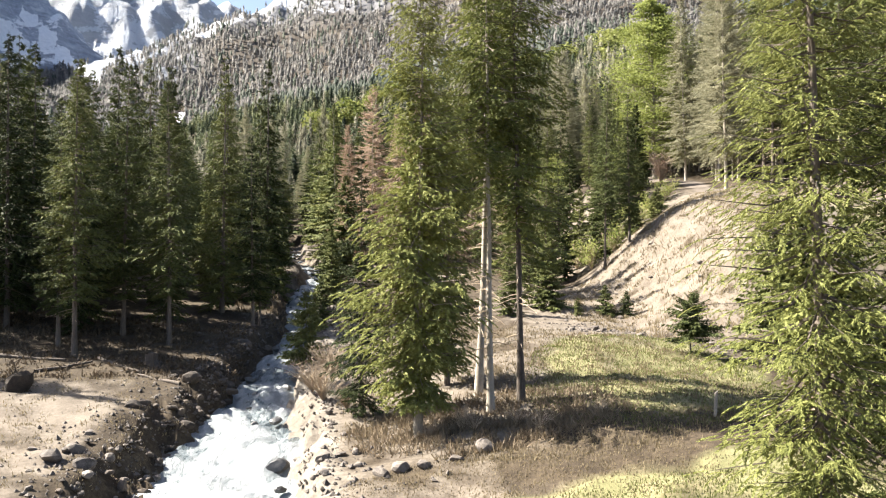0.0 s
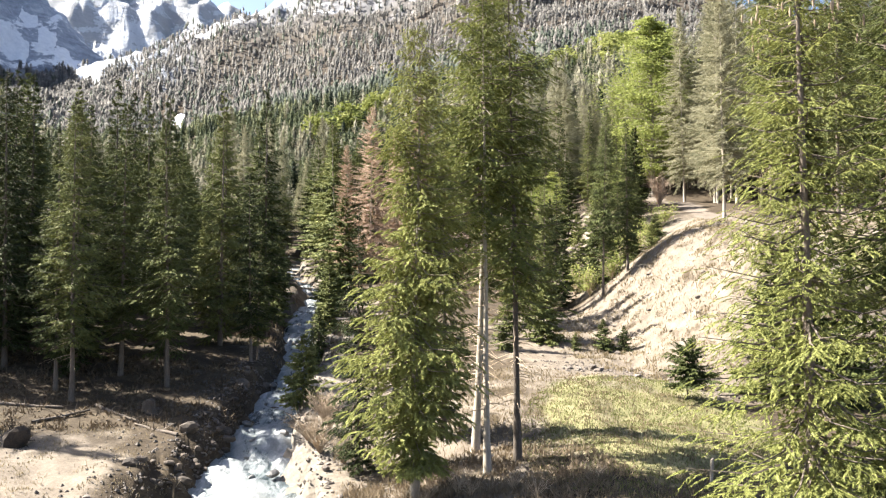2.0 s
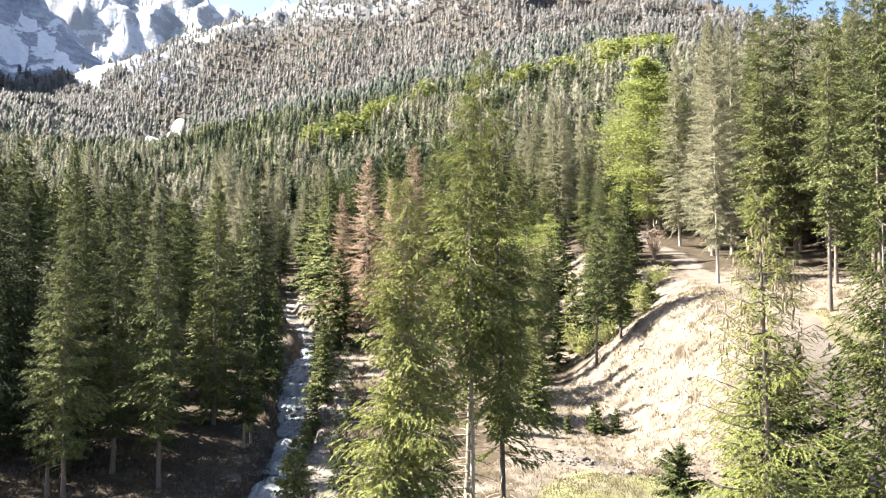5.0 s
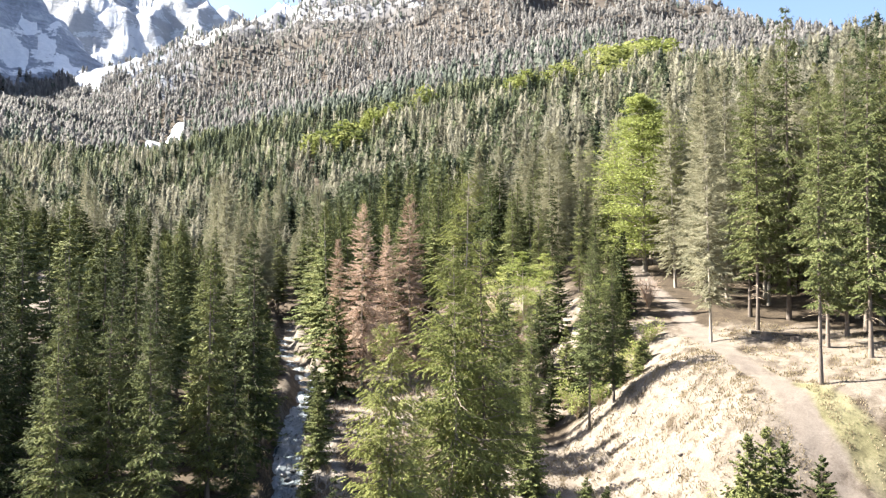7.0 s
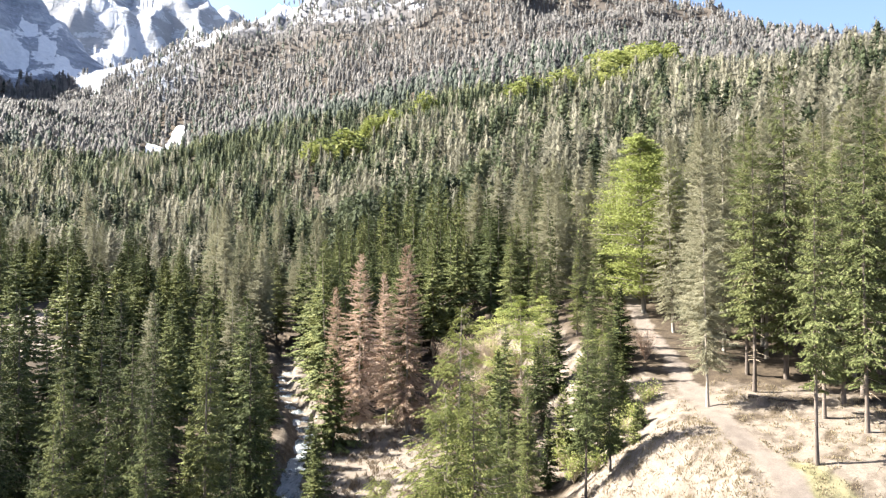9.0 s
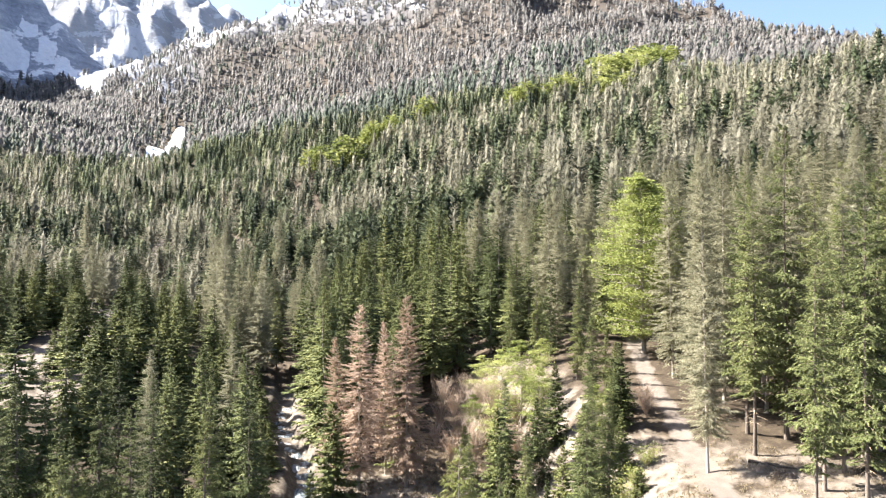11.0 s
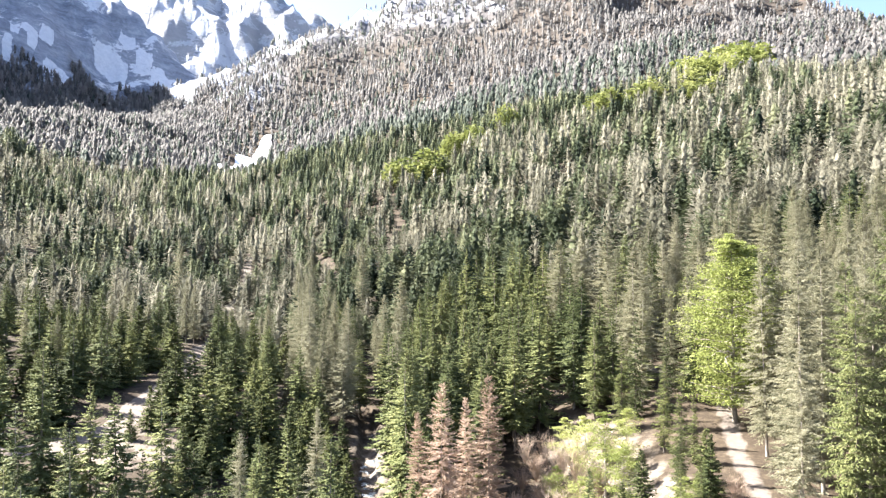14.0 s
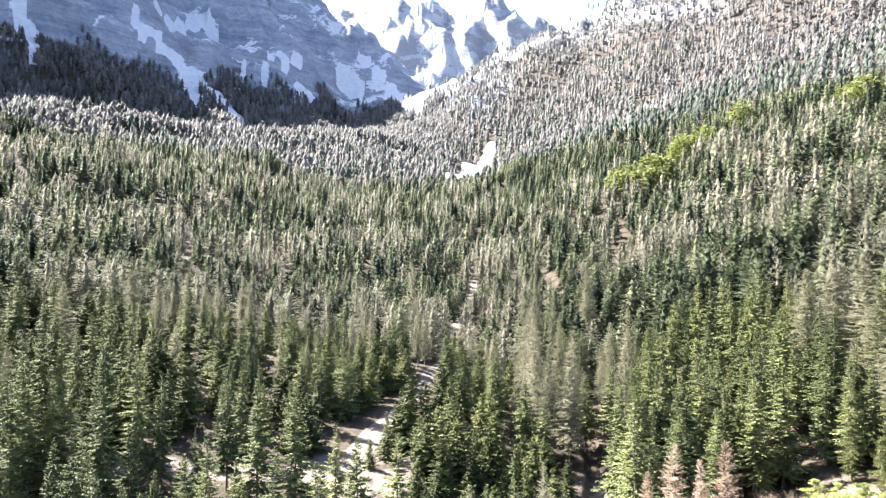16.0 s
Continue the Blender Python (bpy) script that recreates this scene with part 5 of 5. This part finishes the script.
def field(name, label, category, material, n, cx, cy, rx, ry, low, high, wide, turn=0.0, lean=0.6, clump=0.0, keep=None):
    rng = np.random.RandomState(len(name) + n)
    r, a = np.sqrt(rng.uniform(0, 1, n)), rng.uniform(0, math.tau, n)
    if clump:
        k = max(3, int(n / clump))
        pick = rng.randint(0, k, n)
        r, a = r[pick], a[pick]
    dx, dy = r * np.cos(a) * rx, r * np.sin(a) * ry
    if clump:
        dx, dy = dx + rng.normal(0, 0.16, n), dy + rng.normal(0, 0.16, n)
    c, s = math.cos(radians(turn)), math.sin(radians(turn))
    x, y = cx + dx * c - dy * s, cy + dx * s + dy * c
    u, v = uv(x, y)
    ok = np.abs(v - river_v(u)) > river_half(u) * 1.15
    ok &= off_line(x, y, TRACK) > 1.3
    if keep is not None:
        ok &= keep(x, y)
    x, y = x[ok], y[ok]
    v, f = spikes(len(x), x, y, low, high, 0.5, wide, rng, lean)
    ob = new(name, quick_mesh(name, v, f, material, tint=rng.uniform(0, 1, len(v))))
    return tagged(ob, label, category, kind="stuff")


mat_dry = foliage("dry_grass", (0.12, 0.094, 0.058), (0.21, 0.170, 0.106), (0.30, 0.252, 0.166), 0.3)
mat_grass = foliage("meadow_grass", (0.080, 0.090, 0.030), (0.135, 0.144, 0.052), (0.210, 0.202, 0.088), 0.3)
# brown litter, darkened to deepen the shade under the left wood
mat_litter = foliage("shaded_litter", (0.03, 0.022, 0.015), (0.07, 0.052, 0.034), (0.14, 0.105, 0.07), 0.1)
mat_brush = foliage("brown_brush", (0.12, 0.092, 0.062), (0.215, 0.168, 0.115), (0.33, 0.262, 0.186), 0.25)
field("meadow_grass", "short fresh green meadow grass in patches", "grass", mat_grass, 26000, 9.0, 33.5, 5.5, 9.5, 0.05, 0.2, 0.018, -12, clump=6)
field("meadow_grass", "fresh green grass in front of the trees", "grass", mat_grass, 14000, 7.5, 17.0, 6.5, 3.4, 0.05, 0.18, 0.016, clump=6)
field("dry_grass", "pale dry winter grass on the open ground", "grass", mat_dry, 22000, 4.5, 33.5, 9.0, 11.0, 0.08, 0.3, 0.018, clump=9)
field("dry_grass", "short dry grass in front of the tree group", "grass", mat_dry, 12000, 2.6, 21.2, 5.5, 3.2, 0.04, 0.16, 0.014, clump=10)
field("dry_grass", "pale dry grass on the gravel beach", "grass", mat_dry, 9000, -17.5, 27.0, 9.0, 8.0, 0.05, 0.22, 0.016, clump=12)
field("dry_grass", "pale dry grass tufts on the bare bank", "grass", mat_dry, 20000, 18.0, 52.0, 10.0, 12.0, 0.1, 0.4, 0.025, clump=14)
field("dry_grass", "dry grass beside the track on the terrace", "grass", mat_dry, 9000, 29.0, 58.0, 9.0, 14.0, 0.1, 0.35, 0.03, clump=12)
field("forest_litter", "brown litter and low brush on the forest floor, darkened as shade", "undergrowth", mat_litter, 16000, -20.0, 41.0, 13.0, 8.0, 0.1, 0.45, 0.03, clump=16, lean=1.4)
field("low_brush", "low brown brush under the tree group", "undergrowth", mat_brush, 9000, 1.6, 27.6, 5.2, 3.6, 0.1, 0.6, 0.02, clump=18, lean=1.2)
field("low_brush", "low brown brush on the slope below the track", "undergrowth", mat_brush, 14000, 6.0, 88.0, 8.0, 16.0, 0.2, 0.9, 0.04, clump=20, lean=0.9)
field("low_brush", "brown brush along the wooded stream bank", "undergrowth", mat_brush, 12000, -8.5, 70.0, 9.0, 22.0, 0.2, 0.8, 0.035, clump=20, lean=1.0)


mat_thicket = solid("thicket_twigs", (0.24, 0.17, 0.125), (0.50, 0.40, 0.31), 2.0, 0.9, 0.2, 0.01)


def shrub(name, x, y, h, r, stems, material, label, forks=3, leaves=0, leaf_mat=None):
    """A leafless shrub: many thin arching stems that fork."""
    bush = new(name)
    pieces, tips = [], []
    for _ in range(stems):
        a, L, out = rngd.uniform(0, math.tau), h * rngd.uniform(0.6, 1.1), r * rngd.uniform(0.2, 1.0)
        s = np.linspace(0, 1, 5)
        p = np.stack([math.cos(a) * out * s ** 1.2, math.sin(a) * out * s ** 1.2, L * s - 0.18 * L * s ** 3], 1) + rngd.normal(0, 0.03, (5, 3)) * s[:, None]
        pieces.append(tube(p, 0.016 * h ** 0.5 * (1 - 0.85 * s), 3))
        for _ in range(forks):
            k = rngd.randint(1, 4)
            w = rngd.normal(0, 1, 3) * np.array([1, 1, 0.5]) + np.array([0, 0, 0.9])
            w *= L * rngd.uniform(0.2, 0.4) / np.linalg.norm(w)
            q = p[k] + np.linspace(0, 1, 3)[:, None] * w
            pieces.append(tube(q, 0.007 * h ** 0.5 * np.array([1, 0.6, 0.15]), 3))
            tips.append(q[-1])
    v, f = merge(*pieces)
    child("stem", quick_mesh(name + "_stems", v, f, material), bush)["kind"] = "stuff"
    if leaves:
        tips = np.array(tips)
        c = tips[rngd.randint(0, len(tips), leaves)] + rngd.normal(0, 0.12 * r, (leaves, 3))
        L = rngd.uniform(0.06, 0.16, leaves) * (0.6 + 0.25 * h)
        v, f = kites(c, unit(rngd.normal(0, 1, (leaves, 3))), L, L * 0.4, np.zeros(leaves), rngd)
        child("leaf", quick_mesh(name + "_leaves", v, f, leaf_mat), bush)["kind"] = "stuff"
    bush.matrix_world = pose(x, y, height(x, y) - 0.05, 0, 0, rngd.uniform(0, 360))
    return tagged(bush, label, "shrub")


for x, y, h, r in ((-5.9, 34.2, 1.9, 1.7), (-5.2, 32.8, 2.0, 1.6), (-5.3, 36.2, 2.2, 1.4), (-4.0, 31.5, 1.3, 1.2), (-5.9, 38.0, 1.8, 1.3)):
    shrub("bare_shrub", x, y, h, r, 46, mat_twig, "leafless brown shrub with arching twigs on the stream bank", 4)
for _ in range(10):
    x, y = rngd.uniform(-1, 6), rngd.uniform(25.5, 28.2)
    shrub("low_shrub", x, y, rngd.uniform(0.5, 1.0), 0.7, 18, mat_twig, "low brown leafless shrub under the trees")
for x, y, h in ((16.2, 66.0, 2.6), (17.6, 67.5, 2.4), (18.9, 68.2, 2.0), (14.5, 64.0, 2.2), (13.0, 66.0, 2.6), (12.4, 70.0, 3.0), (20.5, 70.0, 2.2), (15.8, 69.5, 3.0)):
    shrub("leafy_shrub", x, y, h, 1.6, 26, mat_twig, "fresh green leafy shrub at the top of the bank", 4, 900, mat_beech)
for x, y, h in ((5.5, 92.0, 6.0), (8.5, 101.0, 7.0), (3.5, 97.0, 5.0), (6.5, 106.0, 6.0), (10.0, 88.0, 4.5), (4.5, 112.0, 5.0), (1.0, 104.0, 4.5), (-11.5, 95.0, 3.5), (-15.0, 101.0, 4.0), (-10.5, 91.0, 3.0), (23.0, 79.5, 4.0), (2.5, 91.0, 4.5), (7.5, 95.0, 6.0), (5.0, 101.0, 6.5), (11.0, 97.0, 5.0), (3.0, 108.0, 5.5), (8.5, 107.5, 5.0), (0.5, 96.0, 4.0), (12.5, 103.0, 5.0), (7.0, 86.0, 3.5), (1.5, 114.0, 5.0)):
    shrub("bare_thicket", x, y, h, h * 0.45, 60, mat_thicket, "leafless grey-pink thicket of thin upright twigs", 5)


def log(x, y, length, radius, turn, label, bark=None):
    """A fallen trunk with a broken end and branch stubs."""
    s = np.linspace(0, 1, 7)
    p = np.stack([length * (s - 0.5), rngd.normal(0, 0.03, 7), rngd.normal(0, 0.02, 7)], 1)
    pieces = [tube(p, radius * (1 - 0.5 * s) * rngd.uniform(0.9, 1.1, 7), 8)]
    for _ in range(9):
        k = rngd.uniform(0.1, 0.95)
        w = unit(rngd.normal(0, 1, (1, 3)))[0] * rngd.uniform(0.2, 0.6)
        w[2] = abs(w[2])
        q = np.array([length * (k - 0.5), 0, 0]) + np.linspace(0, 1, 3)[:, None] * w
        pieces.append(tube(q, np.array([0.03, 0.018, 0.006]), 4))
    v, f = merge(*pieces)
    fallen = new("fallen_log", quick_mesh("fallen_log", v, f, bark or mat_bark_pale, True))
    c, s = math.cos(radians(turn)) * length / 2, math.sin(radians(turn)) * length / 2
    lo, hi = height(x - c, y - s), height(x + c, y + s)
    fallen.matrix_world = pose(x, y, (lo + hi) / 2 + radius * 0.6, 0, -math.degrees(math.atan2(hi - lo, length)), turn)
    return tagged(fallen, label, "log")


for x, y, L, r, a in ((-12.2, 39.5, 4.0, 0.12, 15), (-15.5, 36.2, 3.2, 0.10, -30), (-17.5, 35.0, 2.6, 0.09, 50), (-13.0, 34.6, 2.4, 0.10, 160), (-20.0, 36.5, 3.5, 0.11, 5), (-12.8, 46.0, 4.5, 0.12, 25), (-21.5, 34.0, 2.4, 0.1, 100)):
    log(x, y, L, r, a, "dark fallen log lying on the forest floor", mat_bark)
log(30.5, 66.0, 4.0, 0.16, -35, "fallen log beside the track", mat_bark)


def stump(x, y, h, r, label):
    s = np.array([0, 0.15, 0.5, 1.0, 1.0])
    a = np.linspace(0, math.tau, 12, endpoint=False)
    flare = np.array([1.7, 1.25, 1.0, 0.95, 0.02])
    rag = 1 + 0.1 * np.sin(a * 3) + rngd.normal(0, 0.05, 12)
    v = np.array([[math.cos(t) * r * fl * g, math.sin(t) * r * fl * g, -0.1 + (h + 0.1) * k + (0.05 * math.sin(t * 2) if 0.9 < k else 0)] for k, fl in zip(s, flare) for t, g in zip(a, rag)])
    f = np.array([[i * 12 + j, i * 12 + (j + 1) % 12, (i + 1) * 12 + (j + 1) % 12, (i + 1) * 12 + j] for i in range(4) for j in range(12)])
    ob = new("tree_stump", quick_mesh("tree_stump", v, f, mat_bark))
    ob.matrix_world = pose(x, y, height(x, y), 0, 0, rngd.uniform(0, 360))
    return tagged(ob, label, "stump")


for x, y, h, r in ((5.3, 12.9, 0.5, 0.2), (29.4, 65.4, 0.5, 0.45), (31.0, 63.5, 0.4, 0.35), (-14.2, 37.0, 0.5, 0.3)):
    stump(x, y, h, r, "dark broken tree stump on rough ground")
log(17.6, 59.6, 5.5, 0.2, 42, "weathered fallen trunk lying along the edge of the bank", mat_bark)


# ---- gravel, roots, fence posts ----
def pebbles(name, label, n, spot, low, high, material):
    """Small stones too many to count, in one mesh."""
    rng = np.random.RandomState(n)
    x, y = spot(rng, n)
    z = land(x, y)[0]
    shape = np.array([[1, 0, 0], [-1, 0, 0], [0, 1, 0], [0, -1, 0], [0, 0, 0.8], [0, 0, -0.8]], float)
    tri = np.array([[0, 2, 4], [2, 1, 4], [1, 3, 4], [3, 0, 4], [2, 0, 5], [1, 2, 5], [3, 1, 5], [0, 3, 5]])
    size = (low + (high - low) * rng.beta(1, 4, n)) / 2
    v = shape[None] * size[:, None, None] * rng.uniform(0.6, 1.4, (n, 6, 3))
    a = rng.uniform(0, math.tau, n)
    c, s = np.cos(a)[:, None], np.sin(a)[:, None]
    v = np.stack([v[..., 0] * c - v[..., 1] * s + x[:, None], v[..., 0] * s + v[..., 1] * c + y[:, None], v[..., 2] + z[:, None] + size[:, None] * 0.2], -1)
    f = tri[None] + (np.arange(n) * 6)[:, None, None]
    ob = new(name, quick_mesh(name, v.reshape(-1, 3), f.reshape(-1, 3), material))
    return tagged(ob, label, "gravel", kind="stuff")


def on_banks(rng, n):
    u = rng.uniform(16, 55, n)
    s = np.where(rng.uniform(0, 1, n) < 0.65, -1, 1) * (river_half(u) * 1.05 + rng.gamma(1.4, 0.9, n))
    v = river_v(u) + s
    return v * math.cos(AX) - u * math.sin(AX), u * math.cos(AX) + v * math.sin(AX)


pebbles("gravel", "loose grey gravel and cobbles along the stream banks", 3600, on_banks, 0.06, 0.38, mat_stone)
pebbles("gravel", "loose stones at the foot of the bare bank", 900, lambda rng, n: (lambda t: (7.0 + 10.5 * t + rng.normal(0, 0.9, n), 46.0 - 6.0 * t + rng.normal(0, 1.0, n)))(rng.uniform(0, 1, n)), 0.05, 0.35, mat_stone)
pebbles("gravel", "scattered stones on the open beach", 700, lambda rng, n: (rng.uniform(-25, -7, n), rng.uniform(21, 34, n)), 0.04, 0.25, mat_stone)
mat_root = solid("rotten_root_wood", (0.02, 0.015, 0.011), (0.09, 0.065, 0.045), 3.0, 0.95, 0.6, 0.04)


def root_plate(x, y, size, label):
    """An uprooted stump: a lump of earth with roots sticking out."""
    thing = new("uprooted_stump")
    me = boulder_mesh("root_ball", 205, mat_root)
    ball = child("root_ball", me, thing)
    ball.matrix_local = pose(0, 0, size * 0.42) @ Matrix.Diagonal((size * 1.1, size * 0.7, size * 1.1, 1))
    pieces = []
    for _ in range(26):
        w = unit(rngd.normal(0, 1, (1, 3)))[0] * np.array([1, 0.6, 1])
        L = size * rngd.uniform(0.5, 0.95)
        s = np.linspace(0, 1, 5)
        p = np.array([0, 0, size * 0.45]) + s[:, None] * w * L + rngd.normal(0, 0.05, (5, 3)) * s[:, None]
        pieces.append(tube(p, 0.045 * (1 - 0.85 * s), 5))
    v, f = merge(*pieces)
    child("root", quick_mesh("root", v, f, mat_root, True), thing)["kind"] = "stuff"
    thing.matrix_world = pose(x, y, height(x, y) - 0.1, 0, 0, 20)
    return tagged(thing, label, "stump")


root_plate(-17.6, 31.4, 1.15, "dark uprooted stump with torn roots on the beach")


def fence_post(x, y, h):
    bm = bmesh.new()
    bmesh.ops.create_cone(bm, cap_ends=True, segments=8, radius1=0.07, radius2=0.055, depth=h + 0.3)
    bmesh.ops.translate(bm, verts=bm.verts, vec=(0, 0, (h - 0.3) / 2))
    for v in bm.verts:
        if v.co.z > 0:
            v.co.z += 0.05 * v.co.x / 0.06
    me = bpy.data.meshes.new("fence_post")
    bm.to_mesh(me)
    bm.free()
    me.materials.append(mat_bark_pale)
    ob = new("fence_post", me)
    ob.matrix_world = pose(x, y, height(x, y), rngd.normal(0, 2), rngd.normal(0, 2), 0)
    return tagged(ob, "weathered grey wooden fence post in the meadow", "fence post", "posts in the meadow")


for x, y, h in ((10.1, 21.2, 0.75), (10.5, 21.4, 0.8), (9.4, 26.2, 0.85)):
    fence_post(x, y, h)
